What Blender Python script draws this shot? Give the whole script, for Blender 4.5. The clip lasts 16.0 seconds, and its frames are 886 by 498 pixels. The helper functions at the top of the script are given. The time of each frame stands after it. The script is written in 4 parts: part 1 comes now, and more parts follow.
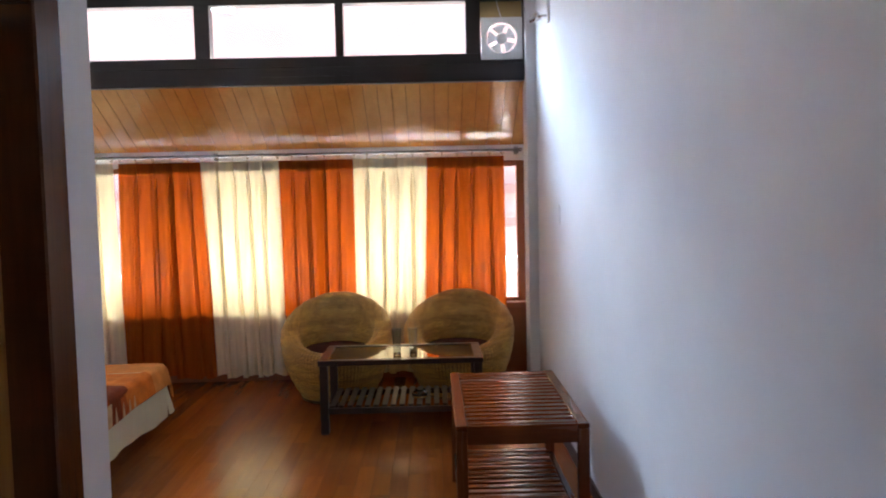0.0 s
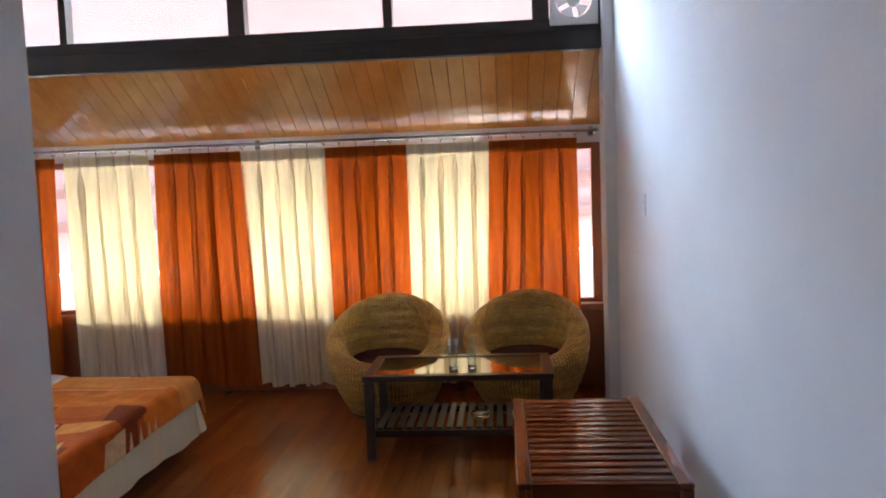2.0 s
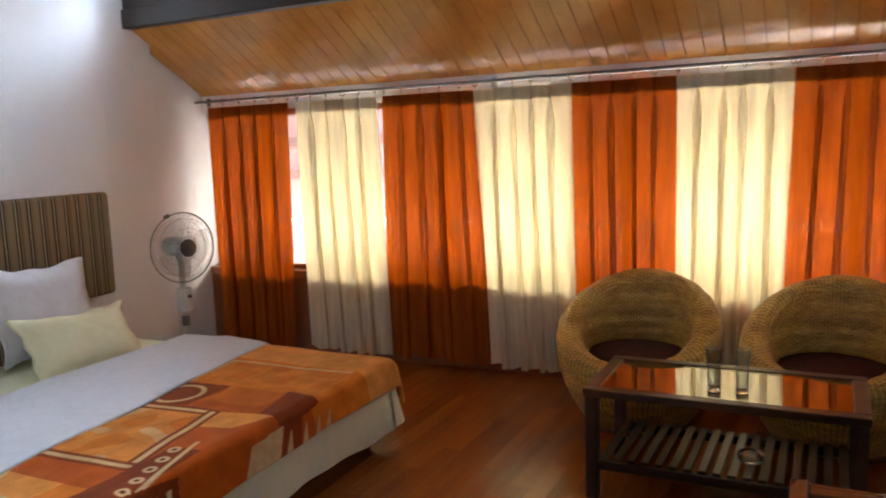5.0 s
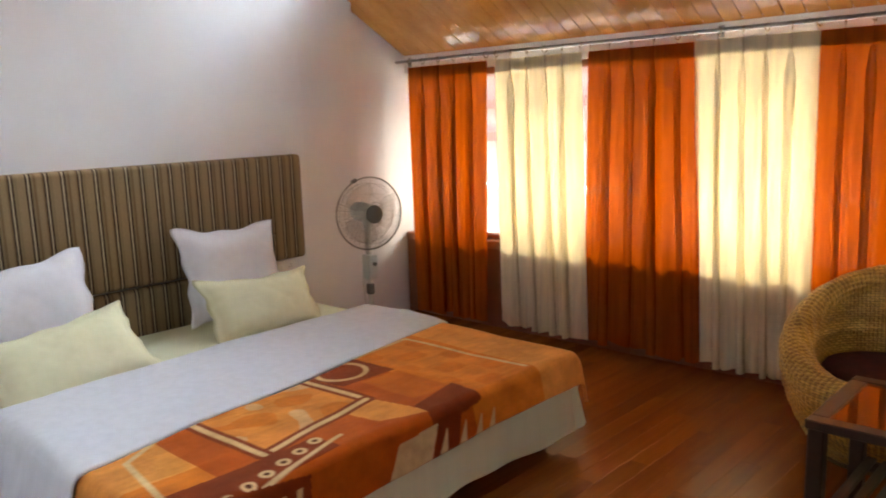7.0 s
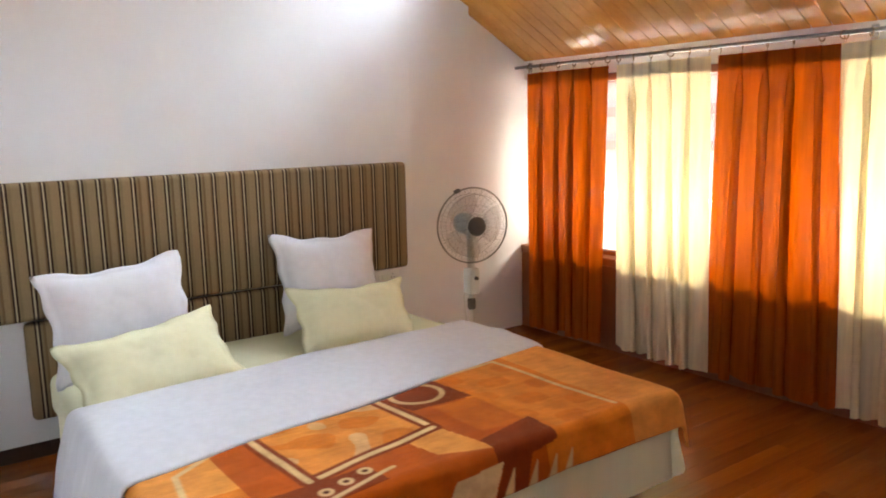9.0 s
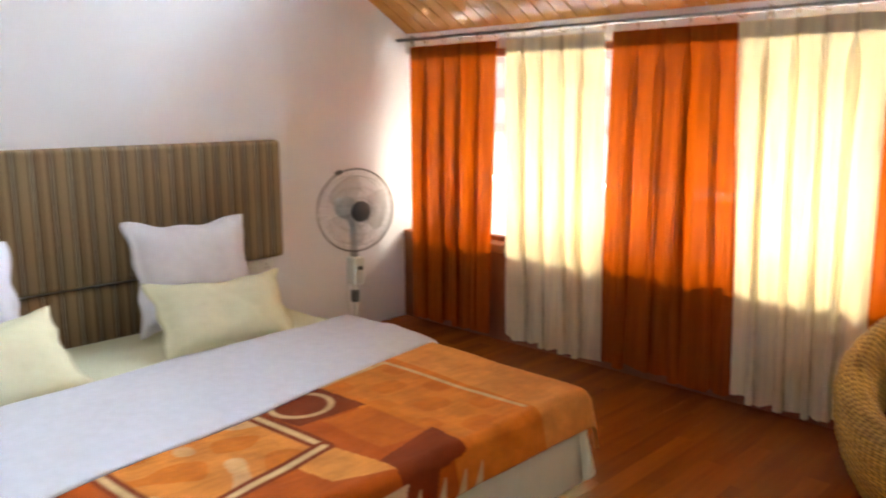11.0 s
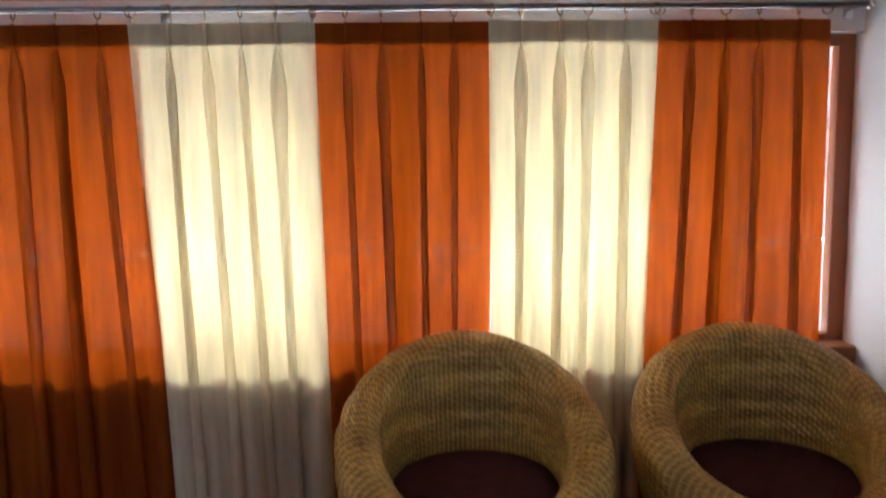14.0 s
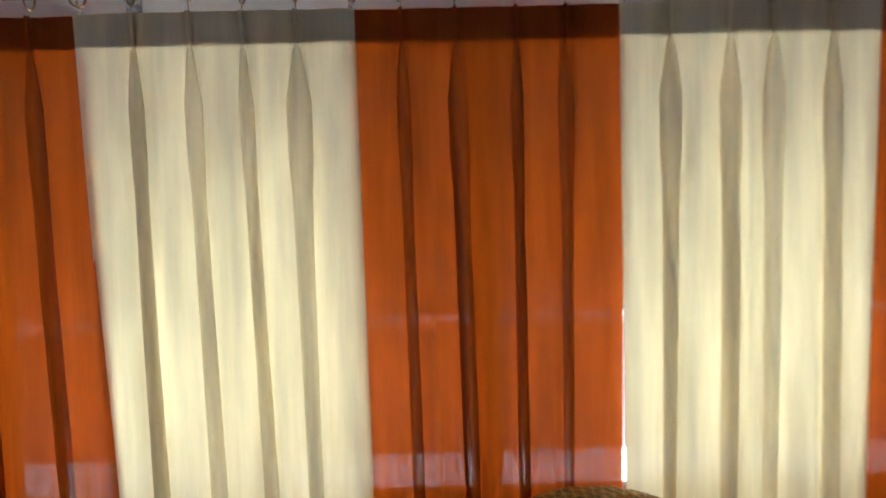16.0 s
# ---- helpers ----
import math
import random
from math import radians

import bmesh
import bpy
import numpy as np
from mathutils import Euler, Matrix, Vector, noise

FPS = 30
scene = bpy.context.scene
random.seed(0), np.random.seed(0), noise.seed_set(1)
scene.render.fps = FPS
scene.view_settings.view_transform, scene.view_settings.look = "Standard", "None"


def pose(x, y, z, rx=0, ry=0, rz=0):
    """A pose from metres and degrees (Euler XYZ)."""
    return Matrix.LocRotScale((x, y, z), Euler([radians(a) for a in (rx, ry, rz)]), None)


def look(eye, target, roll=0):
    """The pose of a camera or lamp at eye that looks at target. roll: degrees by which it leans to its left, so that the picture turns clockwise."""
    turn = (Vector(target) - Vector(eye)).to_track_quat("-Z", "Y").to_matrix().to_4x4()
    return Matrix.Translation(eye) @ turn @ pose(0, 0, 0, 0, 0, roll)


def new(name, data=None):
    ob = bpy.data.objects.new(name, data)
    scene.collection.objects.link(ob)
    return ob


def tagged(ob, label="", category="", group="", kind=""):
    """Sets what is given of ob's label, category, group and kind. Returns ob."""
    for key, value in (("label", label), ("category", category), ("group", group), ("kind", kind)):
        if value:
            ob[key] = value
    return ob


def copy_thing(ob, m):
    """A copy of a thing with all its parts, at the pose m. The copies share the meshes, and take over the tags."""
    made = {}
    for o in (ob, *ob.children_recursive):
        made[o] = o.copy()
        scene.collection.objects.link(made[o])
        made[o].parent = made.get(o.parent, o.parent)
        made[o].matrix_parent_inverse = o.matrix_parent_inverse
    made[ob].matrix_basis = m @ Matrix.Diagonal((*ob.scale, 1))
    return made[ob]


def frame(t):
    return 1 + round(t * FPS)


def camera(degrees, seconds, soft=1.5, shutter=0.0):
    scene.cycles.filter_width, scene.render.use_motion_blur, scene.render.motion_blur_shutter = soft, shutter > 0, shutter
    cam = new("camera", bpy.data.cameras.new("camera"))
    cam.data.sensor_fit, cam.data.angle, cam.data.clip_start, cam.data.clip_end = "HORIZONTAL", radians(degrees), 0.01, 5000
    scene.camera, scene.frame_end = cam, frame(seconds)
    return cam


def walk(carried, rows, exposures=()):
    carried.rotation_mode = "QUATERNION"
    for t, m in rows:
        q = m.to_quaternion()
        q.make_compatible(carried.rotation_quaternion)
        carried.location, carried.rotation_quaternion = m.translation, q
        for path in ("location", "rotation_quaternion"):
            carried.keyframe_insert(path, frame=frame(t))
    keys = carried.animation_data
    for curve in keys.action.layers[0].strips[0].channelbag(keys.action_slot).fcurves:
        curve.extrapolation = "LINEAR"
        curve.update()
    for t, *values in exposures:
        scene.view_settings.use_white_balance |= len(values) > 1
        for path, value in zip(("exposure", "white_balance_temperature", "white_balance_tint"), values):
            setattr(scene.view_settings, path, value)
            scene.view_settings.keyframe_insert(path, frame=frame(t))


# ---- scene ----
cam = camera(59.2, 16.0, soft=1.8, shutter=0.55)
PATH = [
    (0, (-0.01, -0.565, 1.577), (0.016, 1.431, 1.45), -1.3),
    (0.5, (0.033, -0.385, 1.586), (-0.046, 1.607, 1.42), -1.5),
    (1, (0.08, -0.243, 1.599), (-0.082, 1.738, 1.379), -0.8),
    (1.5, (0.078, -0.006, 1.589), (-0.091, 1.978, 1.402), -0.4),
    (2, (0.054, 0.189, 1.587), (-0.104, 2.177, 1.434), -2.1),
    (2.5, (0.073, 0.393, 1.585), (-0.142, 2.369, 1.37), -2.0),
    (3, (0.123, 0.604, 1.602), (-0.194, 2.566, 1.382), -1.7),
    (5.5, (0.156, 1.578, 1.582), (-0.84, 3.289, 1.295), -2.3),
    (6, (0.119, 1.708, 1.581), (-0.969, 3.357, 1.266), -2.1),
    (6.5, (0.058, 1.833, 1.589), (-1.178, 3.369, 1.251), -1.1),
    (7, (0.052, 1.94, 1.584), (-1.301, 3.373, 1.244), -1.9),
    (7.5, (0.043, 2.021, 1.573), (-1.431, 3.328, 1.231), -1.4),
    (8, (0.096, 2.14, 1.603), (-1.522, 3.264, 1.259), -1.7),
    (10.5, (-0.177, 2.392, 1.566), (-1.672, 3.688, 1.279), 0.3),
    (11, (-0.297, 2.465, 1.558), (-1.674, 3.868, 1.193), -0.2),
    (11.5, (-0.362, 2.703, 1.439), (-1.532, 4.29, 1.103), -2.1),
    (12, (-0.468, 2.809, 1.479), (-1.303, 4.591, 1.122), -1.1),
    (12.5, (-0.604, 2.814, 1.477), (-0.949, 4.754, 1.134), -3.0),
    (13, (-0.743, 2.882, 1.48), (-0.806, 4.841, 1.084), -2.4),
    (13.5, (-0.829, 3.062, 1.449), (-0.822, 5.03, 1.096), -1.1),
    (14, (-1.012, 3.29, 1.456), (-0.918, 5.273, 1.214), -0.9),
    (14.5, (-1.121, 3.52, 1.429), (-0.934, 5.508, 1.327), -0.7),
    (15, (-1.184, 3.764, 1.48), (-0.908, 5.741, 1.349), -1.9),
    (15.5, (-1.146, 4.083, 1.477), (-1.008, 6.075, 1.377), -1.1),
    (16, (-1.152, 4.343, 1.461), (-1.131, 6.34, 1.352), -1.5),
]
EXPOSURES = [(0.0, 3.9, 6300, 10), (3.0, 3.6, 6400, 10), (5.5, 3.65, 7300, 10), (8.0, 4.05, 7800, 10), (10.5, 4.3, 7600, 10), (12.0, 4.1, 7000, 10), (13.0, 3.75, 6400, 9), (14.5, 3.35, 5650, 5), (15.2, 3.15, 5600, 3), (16.0, 2.85, 5600, 2)]
walk(cam, [(t, look(eye, target, roll)) for t, eye, target, roll in PATH], EXPOSURES)

# ---- world, sun, large lights ----
world = bpy.data.worlds.new("world")
scene.world = world
world.use_nodes = True
_n = world.node_tree.nodes
_sky = _n.new("ShaderNodeTexSky")
_sky.sky_type = "NISHITA"
_sky.sun_disc = False
_sky.sun_elevation = radians(58)
_sky.sun_rotation = radians(97)
world.node_tree.links.new(_sky.outputs["Color"], _n["Background"].inputs["Color"])
_n["Background"].inputs["Strength"].default_value = 0.15

sun_data = bpy.data.lights.new("sun", "SUN")
sun_data.energy, sun_data.angle, sun_data.color = 5.0, radians(0.5), (1.0, 0.97, 0.92)
sun = new("sun", sun_data)
sun.matrix_world = look((0, 0, 20), (-10.14, 1.25, 3.65))


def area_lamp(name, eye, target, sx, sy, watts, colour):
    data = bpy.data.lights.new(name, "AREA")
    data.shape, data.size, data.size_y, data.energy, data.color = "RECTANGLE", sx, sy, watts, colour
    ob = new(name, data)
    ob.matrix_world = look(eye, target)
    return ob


# skylight that falls through the clerestory
area_lamp("clerestory_skylight", (-4.20, 7.40, 4.50), (-2.60, 5.0, 2.3), 5.0, 1.5, 145, (0.57, 0.74, 1.0))
# added unseen lamp beyond the eave, lights the lower curtains from behind
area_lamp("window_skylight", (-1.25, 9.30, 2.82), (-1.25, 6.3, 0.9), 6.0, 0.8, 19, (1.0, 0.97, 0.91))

# ---- materials ----


def material(name, rough=0.5, metal=0.0):
    m = bpy.data.materials.new(name)
    m.use_nodes = True
    b = m.node_tree.nodes["Principled BSDF"]
    b.inputs["Roughness"].default_value = rough
    b.inputs["Metallic"].default_value = metal
    return m, m.node_tree.nodes, m.node_tree.links, b


def coords(n, l, scale=(1, 1, 1), kind="Object"):
    c = n.new("ShaderNodeTexCoord")
    p = n.new("ShaderNodeMapping")
    p.inputs["Scale"].default_value = scale
    l.new(c.outputs[kind], p.inputs["Vector"])
    return p.outputs["Vector"]


def noise_tex(n, l, vec, scale, detail=4.0, rough=0.55):
    t = n.new("ShaderNodeTexNoise")
    t.inputs["Scale"].default_value, t.inputs["Detail"].default_value, t.inputs["Roughness"].default_value = scale, detail, rough
    l.new(vec, t.inputs["Vector"])
    return t.outputs["Fac"]


def ramp(n, l, fac, stops, constant=False):
    r = n.new("ShaderNodeValToRGB")
    e = r.color_ramp.elements
    while len(e) < len(stops):
        e.new(0.5)
    for k, (p, c) in zip(e, stops):
        k.position, k.color = p, (*c, 1)
    if constant:
        r.color_ramp.interpolation = "CONSTANT"
    l.new(fac, r.inputs["Fac"])
    return r.outputs["Color"]


def bump(n, l, b, height, strength, distance=0.01):
    k = n.new("ShaderNodeBump")
    k.inputs["Strength"].default_value, k.inputs["Distance"].default_value = strength, distance
    l.new(height, k.inputs["Height"])
    l.new(k.outputs["Normal"], b.inputs["Normal"])


def maths(n, l, op, a, b):
    k = n.new("ShaderNodeMath")
    k.operation = op
    for i, v in enumerate((a, b)):
        if isinstance(v, (int, float)):
            k.inputs[i].default_value = v
        else:
            l.new(v, k.inputs[i])
    return k.outputs[0]


def mix_rgb(n, l, fac, a, b, mode="MIX"):
    k = n.new("ShaderNodeMix")
    k.data_type, k.blend_type = "RGBA", mode
    for sock, v in ((k.inputs[0], fac), (k.inputs[6], a), (k.inputs[7], b)):
        if isinstance(v, (int, float)):
            sock.default_value = v
        elif isinstance(v, tuple):
            sock.default_value = (*v, 1)
        else:
            l.new(v, sock)
    return k.outputs[2]


def mottled(name, dark, light, scale, rough=0.5, bump_strength=0.1, bump_scale=120.0, metal=0.0):
    """Plain surface with broad mottling and fine grain."""
    m, n, l, b = material(name, rough, metal)
    v = coords(n, l)
    f = noise_tex(n, l, v, scale, 5)
    l.new(ramp(n, l, f, [(0.3, dark), (0.7, light)]), b.inputs["Base Color"])
    g = noise_tex(n, l, v, bump_scale, 3)
    bump(n, l, b, g, bump_strength, 0.004)
    r = maths(n, l, "MULTIPLY_ADD", f, 0.15)
    r.node.inputs[2].default_value = rough - 0.07
    l.new(r, b.inputs["Roughness"])
    return m


def wood(name, dark, light, axis="Y", rough=0.3, grain=9.0, vary=0.0, bump_strength=0.06):
    """Varnished wood with grain along one axis; vary: tone from piece to piece."""
    m, n, l, b = material(name, rough)
    s = {"X": (0.06, 1, 1), "Y": (1, 0.06, 1), "Z": (1, 1, 0.06)}[axis]
    v = coords(n, l, s)
    if vary:
        o = n.new("ShaderNodeObjectInfo")
        add = n.new("ShaderNodeVectorMath")
        add.operation = "ADD"
        sc = n.new("ShaderNodeVectorMath")
        sc.operation = "SCALE"
        sc.inputs["Scale"].default_value = 37.0
        comb = n.new("ShaderNodeCombineXYZ")
        for i in range(3):
            l.new(o.outputs["Random"], comb.inputs[i])
        l.new(comb.outputs[0], sc.inputs[0])
        l.new(v, add.inputs[0])
        l.new(sc.outputs[0], add.inputs[1])
        v = add.outputs[0]
    big = noise_tex(n, l, v, grain, 6, 0.6)
    fine = noise_tex(n, l, v, grain * 9, 3, 0.6)
    f = maths(n, l, "ADD", maths(n, l, "MULTIPLY", big, 0.75), maths(n, l, "MULTIPLY", fine, 0.25))
    col = ramp(n, l, f, [(0.30, dark), (0.70, light)])
    if vary:
        k = maths(n, l, "MULTIPLY_ADD", o.outputs["Random"], vary)
        k.node.inputs[2].default_value = 1.0 - vary * 0.5
        hsv = n.new("ShaderNodeHueSaturation")
        l.new(k, hsv.inputs["Value"])
        l.new(col, hsv.inputs["Color"])
        col = hsv.outputs["Color"]
    l.new(col, b.inputs["Base Color"])
    bump(n, l, b, fine, bump_strength, 0.003)
    spread = 0.06 if vary else 0.18
    r = maths(n, l, "MULTIPLY_ADD", big, spread)
    r.node.inputs[2].default_value = rough - 0.45 * spread
    l.new(r, b.inputs["Roughness"])
    return m


def cloth(name, dark, light, through_colour, share, rough=0.9, weave=500.0, crease=0.13, holes=0.0):
    """Woven cloth that lets some light through; holes: the open share of a loose weave."""
    m, n, l, b = material(name, rough)
    b.inputs["Specular IOR Level"].default_value = 0.15
    v = coords(n, l)
    vs = coords(n, l, (1, 1, 0.08))
    f = noise_tex(n, l, vs, 22.0, 4)
    l.new(ramp(n, l, f, [(0.3, dark), (0.7, light)]), b.inputs["Base Color"])
    g = noise_tex(n, l, v, weave, 2)
    c = maths(n, l, "ADD", noise_tex(n, l, v, 6.0, 4), noise_tex(n, l, coords(n, l, (1, 1, 0.06)), 16.0, 3)) if share else noise_tex(n, l, v, 6.0, 4)
    bump(n, l, b, maths(n, l, "ADD", maths(n, l, "MULTIPLY", g, 0.03), c), crease, 0.01)
    if share:
        t = n.new("ShaderNodeBsdfTranslucent")
        # upright streaks in the transmitted colour: thread slubs plus painted wrinkle shade
        l.new(ramp(n, l, f, [(0.30, tuple(0.66 * c for c in through_colour)), (0.66, tuple(1.08 * c for c in through_colour))]), t.inputs["Color"])
        x = n.new("ShaderNodeMixShader")
        x.inputs[0].default_value = share
        l.new(b.outputs[0], x.inputs[1])
        l.new(t.outputs[0], x.inputs[2])
        out = x.outputs[0]
        if holes:
            clear = n.new("ShaderNodeBsdfTransparent")
            slub = noise_tex(n, l, coords(n, l, (1, 1, 0.35)), 150.0, 4, 0.7)
            share_open = maths(n, l, "MULTIPLY", ramp(n, l, slub, [(0.46, (0.1, 0.1, 0.1)), (0.68, (1, 1, 1))]), holes)
            y = n.new("ShaderNodeMixShader")
            l.new(share_open, y.inputs[0])
            l.new(out, y.inputs[1])
            l.new(clear.outputs[0], y.inputs[2])
            out = y.outputs[0]
        l.new(out, n["Material Output"].inputs["Surface"])
    return m


def glass_mat(name, tint=(1, 1, 1), rough=0.0):
    m, n, l, b = material(name, rough)
    b.inputs["Transmission Weight"].default_value = 1.0
    b.inputs["IOR"].default_value = 1.45
    b.inputs["Base Color"].default_value = (*tint, 1)
    return m


M_WALL = mottled("white_paint", (0.71, 0.71, 0.71), (0.77, 0.77, 0.77), 1.7, 0.6, 0.08, 90)
M_CEIL_WHITE = mottled("ceiling_paint", (0.74, 0.73, 0.71), (0.8, 0.79, 0.77), 1.3, 0.7, 0.08, 90)
M_FLOOR = wood("floor_laminate", (0.180, 0.043, 0.0065), (0.32, 0.092, 0.013), "Y", 0.22, 7.0, 0.30, 0.02)
M_FLOOR.node_tree.nodes["Principled BSDF"].inputs["Specular IOR Level"].default_value = 0.26
M_JOINT = mottled("dark_joint", (0.13, 0.030, 0.005), (0.19, 0.046, 0.007), 20, 0.5)
M_BOARD = wood("ceiling_board", (0.48, 0.205, 0.042), (0.68, 0.345, 0.09), "Y", 0.20, 6.0)
M_BEAM = wood("dark_stained_wood", (0.012, 0.008, 0.006), (0.028, 0.018, 0.013), "X", 0.4, 10.0)
M_FRAME = wood("brown_window_wood", (0.20, 0.058, 0.017), (0.33, 0.11, 0.035), "Z", 0.35, 10.0)
M_SKIRT = wood("skirting_wood", (0.03, 0.01, 0.005), (0.07, 0.024, 0.01), "X", 0.4, 9.0)
M_DOOR = wood("polished_door_wood", (0.24, 0.085, 0.018), (0.46, 0.20, 0.05), "Z", 0.12, 7.0)
M_DOORFRAME = wood("dark_door_frame_wood", (0.06, 0.018, 0.004), (0.13, 0.042, 0.010), "Z", 0.14, 7.0)
M_PANEL = mottled("matt_dark_panel", (0.012, 0.006, 0.004), (0.022, 0.010, 0.006), 6, 0.8)
M_PANEL.node_tree.nodes["Principled BSDF"].inputs["Specular IOR Level"].default_value = 0.05
M_TABLE = wood("dark_table_wood", (0.016, 0.006, 0.003), (0.045, 0.016, 0.008), "X", 0.36, 10.0)
M_RACK = wood("reddish_rack_wood", (0.075, 0.016, 0.0035), (0.17, 0.044, 0.010), "X", 0.25, 10.0)
M_RACK_RAIL = wood("reddish_rack_rail_wood", (0.075, 0.016, 0.0035), (0.17, 0.044, 0.010), "Y", 0.25, 10.0)
M_RACK_LEG = wood("reddish_rack_leg_wood", (0.075, 0.016, 0.0035), (0.17, 0.044, 0.010), "Z", 0.25, 10.0)
for _m, _level in ((M_RACK, 0.3), (M_RACK_RAIL, 0.3), (M_RACK_LEG, 0.3), (M_DOORFRAME, 0.28)):
    _m.node_tree.nodes["Principled BSDF"].inputs["Specular IOR Level"].default_value = _level
M_SHELF = wood("grey_brown_slats", (0.026, 0.015, 0.007), (0.065, 0.040, 0.019), "Y", 0.35, 10.0)
M_CREAM = cloth("cream_curtain", (0.90, 0.81, 0.65), (0.94, 0.86, 0.71), (1.0, 0.87, 0.50), 0.45, holes=0.025)
M_ORANGE = cloth("orange_curtain", (0.38, 0.078, 0.006), (0.52, 0.118, 0.010), (0.50, 0.088, 0.004), 0.38, holes=0.032)
M_CREAM_HEAD = cloth("cream_heading", (0.80, 0.69, 0.52), (0.86, 0.76, 0.58), (0.5, 0.42, 0.30), 0.0)
M_ORANGE_HEAD = cloth("orange_heading", (0.36, 0.08, 0.008), (0.50, 0.12, 0.013), (0.4, 0.08, 0.008), 0.0)
M_SHEET = cloth("pale_yellow_sheet", (0.70, 0.70, 0.49), (0.72, 0.72, 0.51), (1, 1, 1), 0)
M_WHITE_CLOTH = cloth("white_sheet", (0.57, 0.57, 0.595), (0.62, 0.62, 0.645), (1, 1, 1), 0)
M_PILLOW = cloth("white_pillowcase", (0.69, 0.685, 0.71), (0.73, 0.725, 0.75), (1, 1, 1), 0)
M_YPILLOW = cloth("pale_yellow_pillowcase", (0.70, 0.68, 0.45), (0.74, 0.72, 0.49), (1, 1, 1), 0)
M_VALANCE = cloth("cream_valance", (0.68, 0.66, 0.47), (0.72, 0.70, 0.51), (1, 1, 1), 0)
M_CUSHION = cloth("maroon_cushion", (0.045, 0.012, 0.010), (0.075, 0.02, 0.016), (1, 1, 1), 0)
M_CHROME = mottled("brushed_steel", (0.5, 0.5, 0.5), (0.62, 0.61, 0.6), 30, 0.25, 0.02, 200, 1.0)
M_ROD = mottled("dull_steel_rod", (0.20, 0.20, 0.20), (0.28, 0.28, 0.28), 30, 0.3, 0.02, 200, 1.0)
M_BRONZE = mottled("bronze_ring", (0.20, 0.13, 0.07), (0.32, 0.22, 0.12), 30, 0.35, 0.02, 200, 1.0)
M_PLASTIC = mottled("white_plastic", (0.72, 0.72, 0.70), (0.78, 0.78, 0.76), 8, 0.35, 0.02)
M_PALEGREEN = mottled("pale_grey_plastic", (0.55, 0.57, 0.53), (0.62, 0.64, 0.60), 8, 0.35, 0.02)
M_GREY = mottled("dark_grey_plastic", (0.07, 0.07, 0.065), (0.11, 0.11, 0.10), 8, 0.35, 0.02)
M_WIRE = mottled("grey_wire", (0.22, 0.22, 0.20), (0.30, 0.30, 0.28), 8, 0.3, 0.02, 100, 0.6)
M_BLADE, _, _, _b = material("hazy_blade_plastic", 0.35)
_b.inputs["Base Color"].default_value = (0.62, 0.66, 0.64, 1)
_b.inputs["Alpha"].default_value = 0.22
M_GLASS = glass_mat("clear_glass")
def _thin_glass():
    """Thin clear glass: clear straight through, glossy towards the rim."""
    m, n, l, b = material("thin_tumbler_glass", 0.02)
    t = n.new("ShaderNodeBsdfTransparent")
    t.inputs["Color"].default_value = (0.92, 0.94, 0.93, 1)
    g = n.new("ShaderNodeBsdfGlossy")
    g.inputs["Roughness"].default_value = 0.03
    f = n.new("ShaderNodeLayerWeight")
    f.inputs["Blend"].default_value = 0.22
    x = n.new("ShaderNodeMixShader")
    l.new(maths(n, l, "ADD", maths(n, l, "MULTIPLY", f.outputs["Facing"], 0.85), 0.04), x.inputs[0])
    l.new(t.outputs[0], x.inputs[1])
    l.new(g.outputs[0], x.inputs[2])
    l.new(x.outputs[0], n["Material Output"].inputs["Surface"])
    return m


M_THIN = _thin_glass()
M_TUMBLER = glass_mat("thick_glass", (0.97, 0.98, 0.97))
M_PLY = wood("yellow_ply", (0.30, 0.20, 0.07), (0.42, 0.30, 0.12), "X", 0.6, 14.0)
M_PINK = mottled("pink_facade_paint", (0.21, 0.115, 0.095), (0.27, 0.155, 0.13), 0.8, 0.8)
M_COPING = mottled("grey_coping", (0.26, 0.22, 0.21), (0.32, 0.28, 0.27), 2.0, 0.8)
M_FACADE_RED = mottled("red_facade_trim", (0.10, 0.045, 0.035), (0.15, 0.065, 0.05), 1.0, 0.8)
M_GROUND = mottled("pale_concrete", (0.60, 0.59, 0.55), (0.70, 0.69, 0.65), 0.5, 0.9)
M_ROOF = mottled("roof_tin", (0.30, 0.28, 0.27), (0.40, 0.38, 0.36), 0.7, 0.6)


